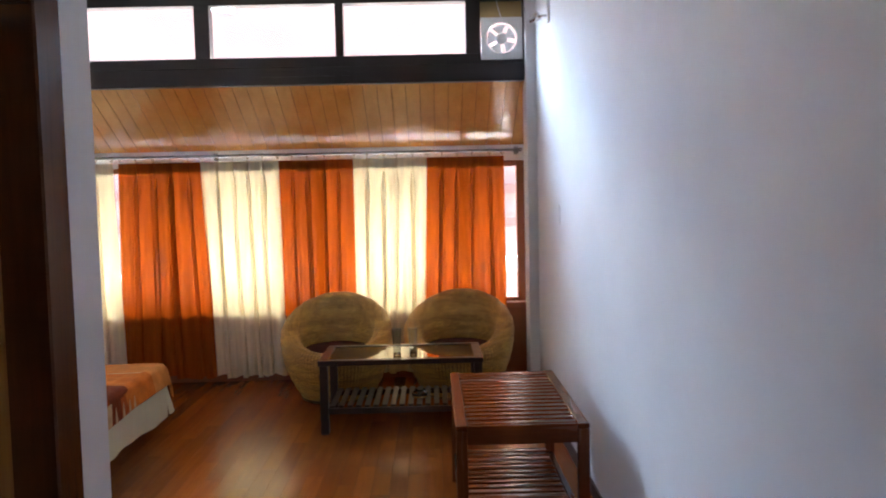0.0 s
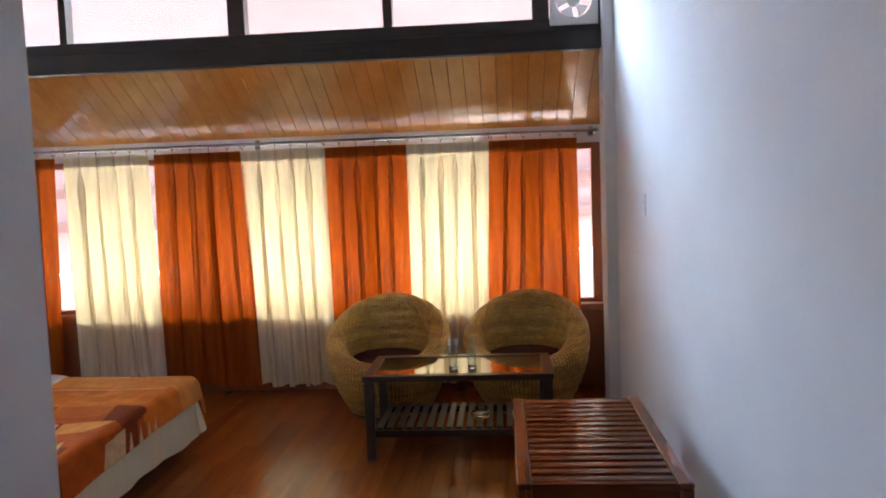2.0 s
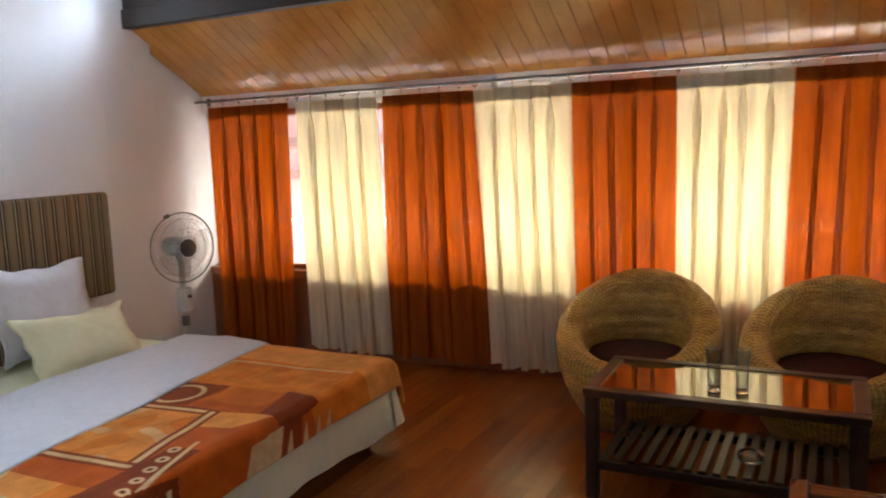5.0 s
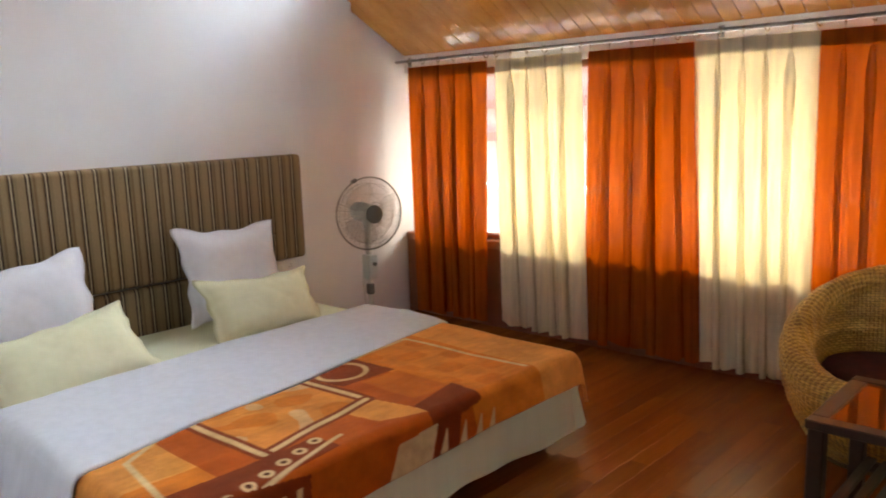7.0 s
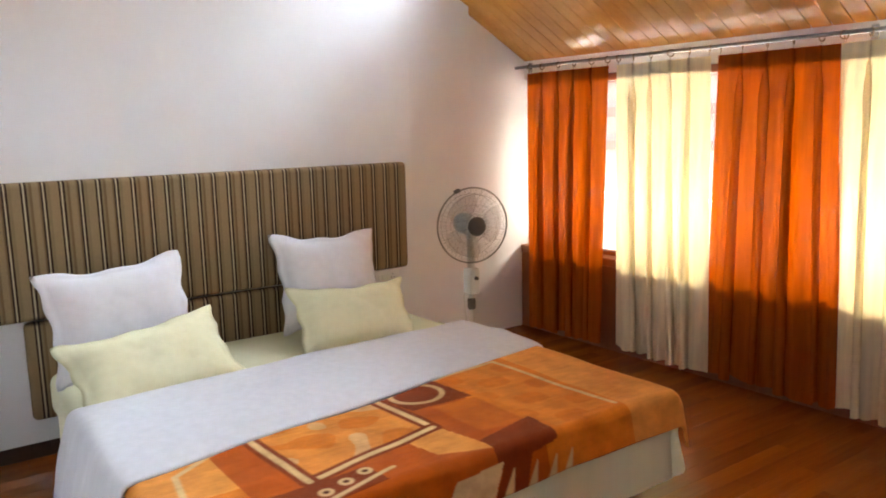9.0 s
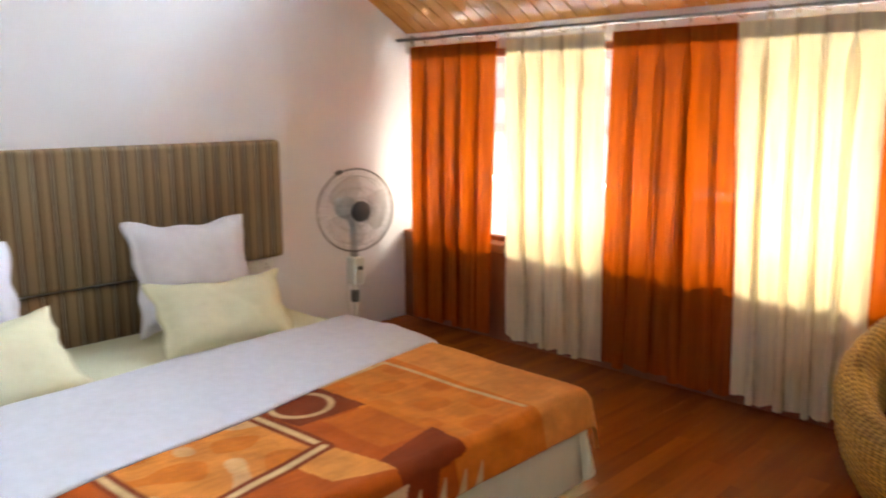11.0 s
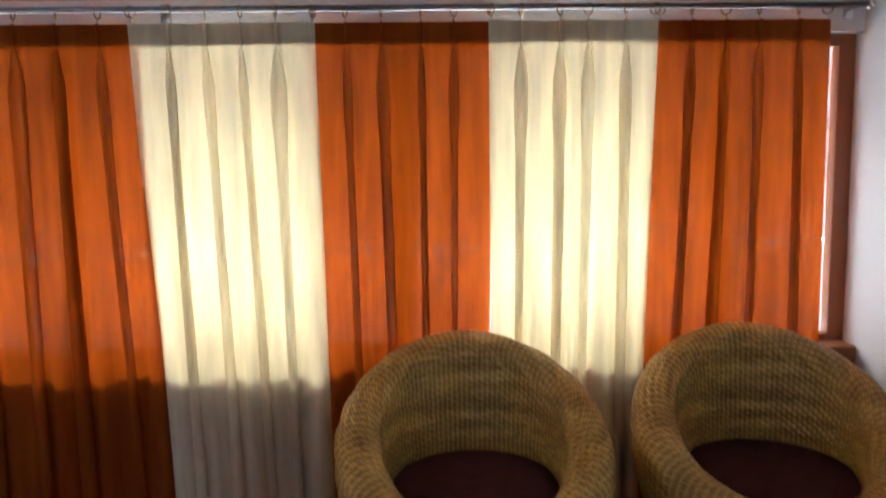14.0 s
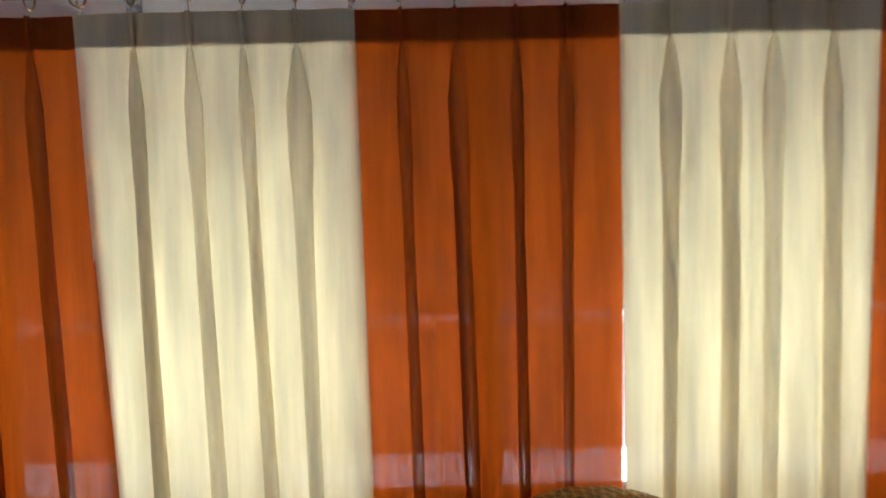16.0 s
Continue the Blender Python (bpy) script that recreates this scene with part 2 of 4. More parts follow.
def _wicker():
    """Rattan strands over upright stakes; the relief itself is in the mesh."""
    m, n, l, b = material("woven_rattan", 0.42)
    uv = n.new("ShaderNodeTexCoord").outputs["UV"]
    br = n.new("ShaderNodeTexBrick")
    br.inputs["Scale"].default_value = 1.0
    br.inputs["Color1"].default_value = (0.82, 0.48, 0.10, 1)
    br.inputs["Color2"].default_value = (0.50, 0.26, 0.044, 1)
    br.inputs["Mortar"].default_value = (0.17, 0.085, 0.022, 1)
    br.inputs["Mortar Size"].default_value = 0.0020
    br.inputs["Mortar Smooth"].default_value = 0.8
    br.inputs["Brick Width"].default_value = 0.0502
    br.inputs["Row Height"].default_value = 0.012
    l.new(uv, br.inputs["Vector"])
    v = coords(n, l)
    f = noise_tex(n, l, v, 9.0, 4)
    col = mix_rgb(n, l, 0.75, br.outputs["Color"], ramp(n, l, f, [(0.3, (0.55, 0.48, 0.38)), (0.65, (1.0, 1.0, 0.95))]), "MULTIPLY")
    sep = n.new("ShaderNodeSeparateXYZ")
    l.new(uv, sep.inputs[0])
    st = maths(n, l, "ABSOLUTE", maths(n, l, "SUBTRACT", maths(n, l, "FRACT", maths(n, l, "MULTIPLY", sep.outputs["X"], 1 / 0.0251), 0.0), 0.5), 0.0)
    col = mix_rgb(n, l, ramp(n, l, st, [(0.04, (0.7, 0.7, 0.7)), (0.13, (0, 0, 0))]), col, (0.88, 0.58, 0.17))
    band = noise_tex(n, l, coords(n, l, (0.4, 0.4, 7.0)), 3.0, 2)
    col = mix_rgb(n, l, 0.55, col, ramp(n, l, band, [(0.38, (0.58, 0.53, 0.46)), (0.55, (1, 1, 1))]), "MULTIPLY")
    l.new(col, b.inputs["Base Color"])
    return m


M_WICKER = _wicker()


def _stripes():
    m, n, l, b = material("striped_upholstery", 0.85)
    b.inputs["Specular IOR Level"].default_value = 0.2
    c = n.new("ShaderNodeTexCoord")
    sep = n.new("ShaderNodeSeparateXYZ")
    l.new(c.outputs["Object"], sep.inputs[0])
    f = maths(n, l, "FRACT", maths(n, l, "MULTIPLY", sep.outputs["Y"], 1 / 0.165), 0.0)
    tan, brown, dark, pale, olive = (0.32, 0.22, 0.115), (0.20, 0.125, 0.06), (0.045, 0.022, 0.012), (0.52, 0.42, 0.27), (0.26, 0.185, 0.095)
    col = ramp(n, l, f, [(0.0, tan), (0.23, dark), (0.285, pale), (0.335, dark), (0.395, olive), (0.46, brown), (0.53, tan),
                         (0.70, brown), (0.75, dark), (0.80, pale), (0.84, dark), (0.90, olive)], True)
    v = coords(n, l)
    g = noise_tex(n, l, v, 300.0, 2)
    col = mix_rgb(n, l, 0.35, col, ramp(n, l, g, [(0.3, (0.3, 0.3, 0.3)), (0.7, (1, 1, 1))]), "MULTIPLY")
    l.new(col, b.inputs["Base Color"])
    bump(n, l, b, g, 0.3, 0.003)
    return m


M_STRIPE = _stripes()


def _blanket():
    m, n, l, b = material("printed_fleece", 0.95)
    b.inputs["Specular IOR Level"].default_value = 0.1
    b.inputs["Sheen Weight"].default_value = 0.12
    b.inputs["Sheen Tint"].default_value = (1.0, 0.7, 0.45, 1)
    a = n.new("ShaderNodeVertexColor")
    a.layer_name = "print"
    v = coords(n, l)
    f = noise_tex(n, l, v, 9.0, 5)
    g = noise_tex(n, l, v, 240.0, 3)
    brush = noise_tex(n, l, coords(n, l, (5.0, 0.8, 1.0)), 9.0, 5, 0.7)
    col = mix_rgb(n, l, 0.55, a.outputs["Color"], ramp(n, l, f, [(0.3, (0.50, 0.40, 0.33)), (0.65, (1.0, 1.0, 1.0))]), "MULTIPLY")
    col = mix_rgb(n, l, 0.38, col, ramp(n, l, brush, [(0.3, (0.55, 0.45, 0.38)), (0.6, (1.0, 1.0, 1.0)), (0.8, (1.0, 1.0, 1.0))]), "MULTIPLY")
    l.new(col, b.inputs["Base Color"])
    bump(n, l, b, maths(n, l, "ADD", g, maths(n, l, "MULTIPLY", f, 1.5)), 0.4, 0.006)
    return m


M_BLANKET = _blanket()

# ---- mesh helpers ----


def mesh_from(name, verts, faces, mat, smooth=False):
    me = bpy.data.meshes.new(name)
    me.from_pydata([tuple(v) for v in verts], [], faces)
    me.update()
    me.materials.append(mat)
    if smooth:
        me.polygons.foreach_set("use_smooth", [True] * len(me.polygons))
    return me


def part(name, bm, mat, parent=None, label="", smooth=False):
    """Links a bmesh as one mesh object, under a thing or a part."""
    me = bpy.data.meshes.new(name)
    bmesh.ops.recalc_face_normals(bm, faces=bm.faces)
    bm.to_mesh(me)
    bm.free()
    me.materials.append(mat)
    if smooth:
        me.polygons.foreach_set("use_smooth", [True] * len(me.polygons))
    ob = new(name, me)
    if parent:
        ob.parent = parent
    return tagged(ob, label)


def sheet(name, verts, faces, mat, parent=None, label="", smooth=True):
    ob = new(name, mesh_from(name, verts, faces, mat, smooth))
    if parent:
        ob.parent = parent
    return tagged(ob, label)


def empty(name, m, label, category, group=""):
    ob = new(name)
    ob.matrix_world = m
    return tagged(ob, label, category, group)


def box_bm(x0, x1, y0, y1, z0, z1, bevel=0.0, bm=None, seg=1):
    own = bm is None
    bm = bm or bmesh.new()
    r = bmesh.ops.create_cube(bm, size=1)
    for v in r["verts"]:
        v.co = Vector(((x0 + x1) / 2 + v.co.x * (x1 - x0), (y0 + y1) / 2 + v.co.y * (y1 - y0), (z0 + z1) / 2 + v.co.z * (z1 - z0)))
    if bevel:
        es = list({e for v in r["verts"] for e in v.link_edges})
        bmesh.ops.bevel(bm, geom=es, offset=bevel, segments=seg, affect="EDGES", profile=0.5)
    return bm


def lathe_bm(profile, seg=32, bm=None, cap=True):
    bm = bm or bmesh.new()
    rings = []
    for r, z in profile:
        rings.append([bm.verts.new((r * math.cos(2 * math.pi * k / seg), r * math.sin(2 * math.pi * k / seg), z)) for k in range(seg)])
    for a, b in zip(rings, rings[1:]):
        for k in range(seg):
            bm.faces.new((a[k], a[(k + 1) % seg], b[(k + 1) % seg], b[k]))
    if cap:
        bm.faces.new(rings[0][::-1])
        bm.faces.new(rings[-1])
    return bm


def tube_bm(points, radius, seg=8, closed=False, bm=None):
    bm = bm or bmesh.new()
    pts = [Vector(p) for p in points]
    n = len(pts)
    rings = []
    up = Vector((0.013, 0.021, 1.0)).normalized()
    for i, p in enumerate(pts):
        a = pts[(i - 1) % n] if closed or i else p
        b = pts[(i + 1) % n] if closed or i < n - 1 else p
        d = (b - a).normalized()
        s = d.cross(up)
        if s.length < 0.05:
            s = d.cross(Vector((1, 0, 0)))
        s.normalize()
        w = s.cross(d)
        rings.append([bm.verts.new(p + radius * (math.cos(2 * math.pi * k / seg) * s + math.sin(2 * math.pi * k / seg) * w)) for k in range(seg)])
    pairs = list(zip(rings, rings[1:])) + ([(rings[-1], rings[0])] if closed else [])
    for a, b in pairs:
        for k in range(seg):
            bm.faces.new((a[k], a[(k + 1) % seg], b[(k + 1) % seg], b[k]))
    if not closed:
        bm.faces.new(rings[0][::-1])
        bm.faces.new(rings[-1])
    return bm


def circle(cx, cy, cz, r, n, axis="Z"):
    out = []
    for k in range(n):
        a = 2 * math.pi * k / n
        c, s = r * math.cos(a), r * math.sin(a)
        out.append({"Z": (cx + c, cy + s, cz), "Y": (cx + c, cy, cz + s), "X": (cx, cy + c, cz + s)}[axis])
    return out


def structure(name, bm, mat, label, category):
    return tagged(part(name, bm, mat), label, category, kind="structure")


# ---- structure ----
XL, XR = -4.49, 0.82        # side walls of the bay
XW, XE = -4.12, 0.81        # main side walls
YB, YWIN = 5.60, 6.37       # line of the beam; inner face of the window wall
YS = 2.17                   # wall behind the bed's near side
XC = -1.175                 # corridor wall
YBACK = -1.7
ZC = 3.32

floor = structure("floor", box_bm(XL - 0.2, XR + 0.2, YBACK - 0.2, YWIN + 0.2, -0.12, -0.004), M_JOINT, "dark glossy reddish-brown wood laminate floor", "floor")

west = structure("wall_west", box_bm(XW - 0.25, XW, YS - 0.2, 5.07, 0, ZC), M_WALL, "plain white painted wall behind the bed", "wall")
structure("wall_west_bay", box_bm(XL - 0.2, -4.40, 5.07, 5.77, 0, ZC), M_WALL, "plain white painted wall recess beside the bed", "wall")
structure("wall_west_window_end", box_bm(XL - 0.2, XL, 5.77, YWIN + 0.15, 0, 2.62), M_WALL, "white painted end wall beside the window", "wall")
structure("wall_east", box_bm(XE, XE + 0.2, YBACK, 5.46, 0, ZC), M_WALL, "plain white painted side wall", "wall")
structure("wall_east_pilaster", box_bm(0.735, XE + 0.2, 5.46, 5.70, 0, ZC), M_WALL, "white painted pilaster carrying the beam", "wall")
structure("wall_east_window_end", box_bm(XR, XR + 0.2, 5.70, YWIN + 0.15, 0, 2.62), M_WALL, "white painted end wall beside the window", "wall")
structure("wall_south", box_bm(XW - 0.2, XC - 0.02, YS - 0.12, YS, 0, ZC), M_WALL, "plain white painted partition wall", "wall")
structure("wall_back", box_bm(XC - 0.2, XE + 0.2, YBACK - 0.15, YBACK, 0, ZC), M_WALL, "plain white painted wall", "wall")
structure("ceiling", box_bm(XL - 0.2, XE + 0.2, YBACK - 0.15, YB + 0.05, ZC, ZC + 0.12), M_CEIL_WHITE, "plain off-white painted ceiling", "ceiling")

# corridor wall with a doorway
cw = bmesh.new()
D0, D1, DH = 0.735, 1.58, 2.12
box_bm(XC - 0.12, XC, D1, YS, 0, ZC, 0, cw)
box_bm(XC - 0.12, XC, YBACK, D0, 0, ZC, 0, cw)
box_bm(XC - 0.12, XC, D0, D1, DH, ZC, 0, cw)
structure("wall_corridor", cw, M_WALL, "white painted corridor wall with a doorway", "wall")
door = structure("door_1", box_bm(XC - 0.05, XC - 0.005, D0 + 0.02, D1 - 0.02, 0.01, DH - 0.02, 0.004), M_DOOR, "closed polished dark-brown wooden door", "door")
for z0, z1 in ((0.15, 0.75), (0.9, 1.9)):
    part("panel", box_bm(XC - 0.006, XC + 0.012, D0 + 0.16, D1 - 0.16, z0, z1, 0.008), M_DOOR, door)
for y0, y1 in ((D0 - 0.15, D0 + 0.012), (D1 - 0.012, D1 + 0.135)):
    part("door_frame", box_bm(XC - 0.02, XC + 0.115, y0, y1, 0, DH + 0.12, 0.006), M_DOORFRAME, door, "dark varnished door jamb")
part("door_frame", box_bm(XC - 0.02, XC + 0.113, D0 + 0.013, D1 - 0.013, DH, DH + 0.12, 0.006), M_DOORFRAME, door)
part("handle", tube_bm([(XC + 0.02, D0 + 0.09, 1.0), (XC + 0.06, D0 + 0.09, 1.0), (XC + 0.06, D0 + 0.2, 1.0)], 0.009), M_CHROME, door, "steel lever handle")

# window wall: panelling below, lintel above
ZS, ZT = 0.652, 1.912
YS_IN, YF = 6.318, 6.425     # front edge of the inner sill; inner face of the window frames
structure("wall_window_lower", box_bm(XL, XR, YS_IN + 0.012, YWIN + 0.15, 0, ZS - 0.06), M_FRAME, "reddish-brown wood panelling under the window", "wall")
structure("wall_window_lintel", box_bm(XL, XR, YWIN, YWIN + 0.15, ZT, 2.2), M_WALL, "narrow white painted strip over the window", "wall")

# window band: casements side by side
window = tagged(new("window_1"), "row of brown wooden casement windows behind curtains", "window", kind="structure")
part("window_sill", box_bm(XL, XR, YS_IN, YWIN + 0.12, ZS - 0.06, ZS - 0.002, 0.006), M_FRAME, window)
CASEMENTS = (XL, -3.95, -2.34, -1.02, 0.28, XR)
for a, b in zip(CASEMENTS, CASEMENTS[1:]):
    sa, sb = (0.012 if a == XL else 0.035), (0.070 if b == XR else 0.035)
    fr = bmesh.new()
    for x0, x1, z0, z1 in ((a, a + sa, ZS, ZT), (b - sb, b, ZS, ZT), (a + sa, b - sb, ZS, ZS + 0.030), (a + sa, b - sb, ZT - 0.050, ZT)):
        box_bm(x0, x1, YF, YF + 0.06, z0, z1, 0.004, fr)
    f = part("window_frame", fr, M_FRAME, window)
    p = part("pane", box_bm(a + sa, b - sb, YF + 0.030, YF + 0.034, ZS + 0.030, ZT - 0.050), M_GLASS, f)
    p.visible_shadow = False

# sloping board ceiling of the bay
CEIL_Y0, CEIL_Z0, CEIL_Y1, CEIL_Z1 = 5.60, 2.50, 6.40, 2.035
cb = bmesh.new()
bw = 0.113
nb = int((XR - XL) / bw) + 1
dirv = Vector((0, CEIL_Y1 - CEIL_Y0, CEIL_Z1 - CEIL_Z0)).normalized()
nrm = Vector((0, dirv.z, -dirv.y))
for i in range(nb):
    a, b = XL + i * bw, min(XL + (i + 1) * bw, XR)
    pr = [(a + 0.0012, 0.0), (a + 0.004, -0.004), (b - 0.004, -0.004), (b - 0.0012, 0.0)]
    for (xa, oa), (xb, ob_) in zip(pr, pr[1:]):
        vs = [bm_v for bm_v in (
            cb.verts.new(Vector((xa, CEIL_Y0, CEIL_Z0)) - nrm * oa), cb.verts.new(Vector((xb, CEIL_Y0, CEIL_Z0)) - nrm * ob_),
            cb.verts.new(Vector((xb, CEIL_Y1, CEIL_Z1)) - nrm * ob_), cb.verts.new(Vector((xa, CEIL_Y1, CEIL_Z1)) - nrm * oa))]
        cb.faces.new(vs)
structure("ceiling_bay", cb, M_BOARD, "glossy varnished honey-brown tongue-and-groove board ceiling", "ceiling")
back = bmesh.new()
vs = [back.verts.new((x, y, z)) for x in (XL - 0.1, XR + 0.1) for y, z in ((5.60, 2.515), (6.42, 2.04), (6.42, 2.30), (5.60, 2.60))]
for q in ((0, 1, 2, 3), (7, 6, 5, 4), (0, 4, 5, 1), (1, 5, 6, 2), (2, 6, 7, 3), (3, 7, 4, 0)):
    back.faces.new([vs[k] for k in q])
structure("roof_bay", back, M_JOINT, "dark underside of the bay roof", "roof")

# beam and clerestory
structure("beam", box_bm(XL, 0.735, 5.53, 5.66, 2.487, 2.62, 0.006), M_BEAM, "dark stained timber beam", "beam")
cl = tagged(new("window_2"), "clerestory window with dark frames and white daylight", "window", kind="structure")
CZ0, CZ1 = 2.70, 3.10
edges = [(-4.25, -4.06), (-4.0, -3.02), (-2.97, -1.806), (-1.689, -0.725), (-0.663, 0.282)]
fr = bmesh.new()
box_bm(XL, 0.735, 5.55, 5.65, 2.62, CZ0, 0.004, fr)
box_bm(XL, 0.735, 5.55, 5.65, CZ1, ZC, 0.004, fr)
prev = XL
for a, b in edges:
    box_bm(prev, a, 5.552, 5.648, CZ0, CZ1, 0, fr)
    prev = b
box_bm(prev, 0.395, 5.552, 5.648, CZ0, CZ1, 0, fr)
box_bm(0.72, 0.735, 5.552, 5.648, CZ0, CZ1, 0, fr)
f = part("window_frame", fr, M_BEAM, cl)
for a, b in edges:
    p = part("pane", box_bm(a, b, 5.60, 5.604, CZ0, CZ1), M_GLASS, f)
    p.visible_shadow = False
part("panel", box_bm(0.395, 0.72, 5.59, 5.61, 2.955, CZ1), M_PLY, cl, "yellowish plywood infill")
part("latch", box_bm(-1.30, -0.62, 5.522, 5.532, 2.545, 2.585, 0.003), M_BEAM, cl)

# skirting along the walls
structure("baseboard_west", box_bm(XW, XW + 0.012, YS, 5.07, 0, 0.075, 0.003), M_SKIRT, "dark wood skirting board", "skirting")
structure("baseboard_east", box_bm(XE - 0.012, XE, YBACK, 5.46, 0, 0.075, 0.003), M_SKIRT, "dark wood skirting board", "skirting")

# ---- outside ----
structure("ground", box_bm(-60, 60, YWIN + 0.16, 90, -0.6, -0.35), M_GROUND, "pale concrete terrace outside the window", "ground")
# unseen overhang, added to cut high skylight and darken the curtain tops
structure("eave", box_bm(XL - 0.2, XR + 0.2, YWIN + 0.16, 7.60, 2.03, 2.13), M_SKIRT, "unseen dark wooden eave, added to block high skylight", "eave")
structure("outer_sill", box_bm(XL - 0.1, XR + 0.1, YWIN + 0.152, YWIN + 0.24, 0.50, 0.60, 0.01), M_WALL, "white painted sill outside the window", "sill")
parapet = tagged(new("parapet"), "low pink terrace wall with a white coping, outside", "parapet")
part("wall", box_bm(-16, 12, 10.0, 10.2, -0.35, 0.585), M_PINK, parapet)
part("coping", box_bm(-16, 12, 9.96, 10.24, 0.585, 0.645, 0.01), M_COPING, parapet, "white painted coping")
part("post", box_bm(0.95, 1.35, 9.94, 10.26, 0.646, 0.78, 0.01), M_COPING, parapet, "white painted block")
fac = tagged(new("house"), "pale pink house facade with red trim, seen outside", "house")
part("wall", box_bm(-16, 12, 13.0, 13.4, -0.35, 8.5), M_PINK, fac)
for z in (1.08, 1.66, 2.25, 2.85, 3.4):
    part("ledge", box_bm(-16, 12, 12.9, 13.0, z, z + 0.16), M_FACADE_RED, fac)
part("roof", box_bm(-16.5, 12.5, 12.5, 13.6, 8.5, 8.8), M_ROOF, fac)


# ---- curtains ----
ROD_Y, ROD_Z = 6.265, 1.995


def curtain(x0, x1, b0, b1, mat, head_mat, label, seed, behind=0.0):
    """A pinch-pleated curtain, x0 to x1 at the top and b0 to b1 at the hem: four pleats that open into folds."""
    rng = random.Random(seed)
    top, neck, hem = 1.945, 1.862, 0.062
    levels = [top, 1.92, 1.89, neck + 0.003, neck, neck - 0.02, neck - 0.06, neck - 0.14, neck - 0.28] + [1.5 - 0.12 * k for k in range(11)] + [0.17, hem]
    width = x1 - x0
    pleats = [0.2 * (k + 1) * width + rng.uniform(-0.012, 0.012) for k in range(4)]
    throat = [rng.uniform(0.25, 0.85) for _ in range(4)]
    bulge = [rng.uniform(0.010, 0.021) for _ in range(4)]
    depth = [rng.uniform(0.035, 0.055) for _ in range(4)]
    lean = [rng.uniform(-0.018, 0.03) for _ in range(4)]
    phase = [rng.uniform(0, 6.28) for _ in range(8)]
    swell = [rng.uniform(0.004, 0.014) for _ in range(5)]
    ripple = [rng.uniform(-0.019, 0.019) for _ in range(5)]
    hem_off = [rng.uniform(-0.024, 0.014) for _ in range(5)]
    verts, faces, rows = [], [], []
    for z in levels:
        u = (top - z) / (top - hem)                      # 0 top, 1 hem
        w = max(0.0, (neck - z) / (neck - hem))
        opening = min(1.0, w * 9.0) if z < neck else 0.0
        row = []
        la, lb = x0 + (b0 - x0) * u, x1 + (b1 - x1) * u
        sc = (lb - la) / width
        edges_ = [0.0] + pleats + [width]
        for f in range(5):
            s0 = edges_[f] + (0.004 + 0.012 * opening if f else 0)
            s1 = edges_[f + 1] - (0.004 + 0.012 * opening if f < 4 else 0)
            for j in range(7):
                t = j / 6
                sx = s0 + (s1 - s0) * t
                lx = 0.0
                if f:
                    lx += lean[f - 1] * w * (1 - t)
                if f < 4:
                    lx += lean[f] * w * t
                yy = -swell[f] * math.sin(math.pi * t) * (0.5 + 2.9 * w)
                yy += (0.005 * math.sin(phase[f] + 7 * t + 2.2 * w) + 0.003 * math.sin(phase[f + 3] + 15 * t - 3 * w) + ripple[f] * math.sin(2 * math.pi * t)) * min(1, 0.15 + 1.4 * w)
                zz = z + (hem_off[f] + 0.012 * math.sin(phase[f] + 4 * t)) * max(0, (w - 0.9) * 10)
                row.append((la + (sx + lx) * sc, ROD_Y - 0.005 + yy, zz))
            if f < 4:
                cx = edges_[f + 1] + lean[f] * w
                bb = 0.005 if z >= neck else 0.005 + (bulge[f] * (1 + 0.25 * math.sin(phase[f] + 3 * w)) - 0.003) * min(1, w * 7) ** 0.7
                bb *= 1.0 + 0.75 * math.exp(-((w - 0.085) / 0.07) ** 2) if z < neck else 1.0
                dd = 0.022 if z >= neck else 0.018 + (depth[f] - 0.018) * min(1, w * 3)
                if abs(z - neck) < 0.004:
                    bb, dd = 0.003, 0.016
                nk = max(0.003, throat[f] * bb)
                for px, py in ((-nk, 0.0), (-bb, -0.35 * dd), (-bb, -0.7 * dd), (-0.45 * bb, -dd), (0.45 * bb, -dd), (bb, -0.7 * dd), (bb, -0.35 * dd), (nk, 0.0)):
                    row.append((la + (cx + px) * sc, ROD_Y - 0.005 + py + (0.004 if py == 0.0 else 0), z + (0.01 * math.sin(phase[f]) * max(0, (w - 0.9) * 10))))
        rows.append((len(verts), len(row)))
        verts += row
    for (a, na), (b, nb_) in zip(rows, rows[1:]):
        for k in range(na - 1):
            faces.append((a + k, b + k, b + k + 1, a + k + 1))
    thing = empty("curtain", pose(x0, ROD_Y + behind, ROD_Z), label, "curtain", "curtains on the rod")
    inv = Vector((x0, ROD_Y, ROD_Z))
    sheet("drop", [Vector(v) - inv for v in verts], faces, mat, thing)
    # stiff heading tape sewn to the back of the top band
    keep = [k for k, z in enumerate(levels) if z >= neck - 0.001]
    hv, hf = [], []
    for k in keep:
        a, na = rows[k]
        hv += [Vector(v) - inv + Vector((0, 0.0028, 0)) for v in verts[a:a + na]]
    na = rows[0][1]
    for k in range(len(keep) - 1):
        for q in range(na - 1):
            hf.append((k * na + q, (k + 1) * na + q, (k + 1) * na + q + 1, k * na + q + 1))
    sheet("heading_tape", hv, hf, head_mat, thing, "stiffened heading band, darker against the light")
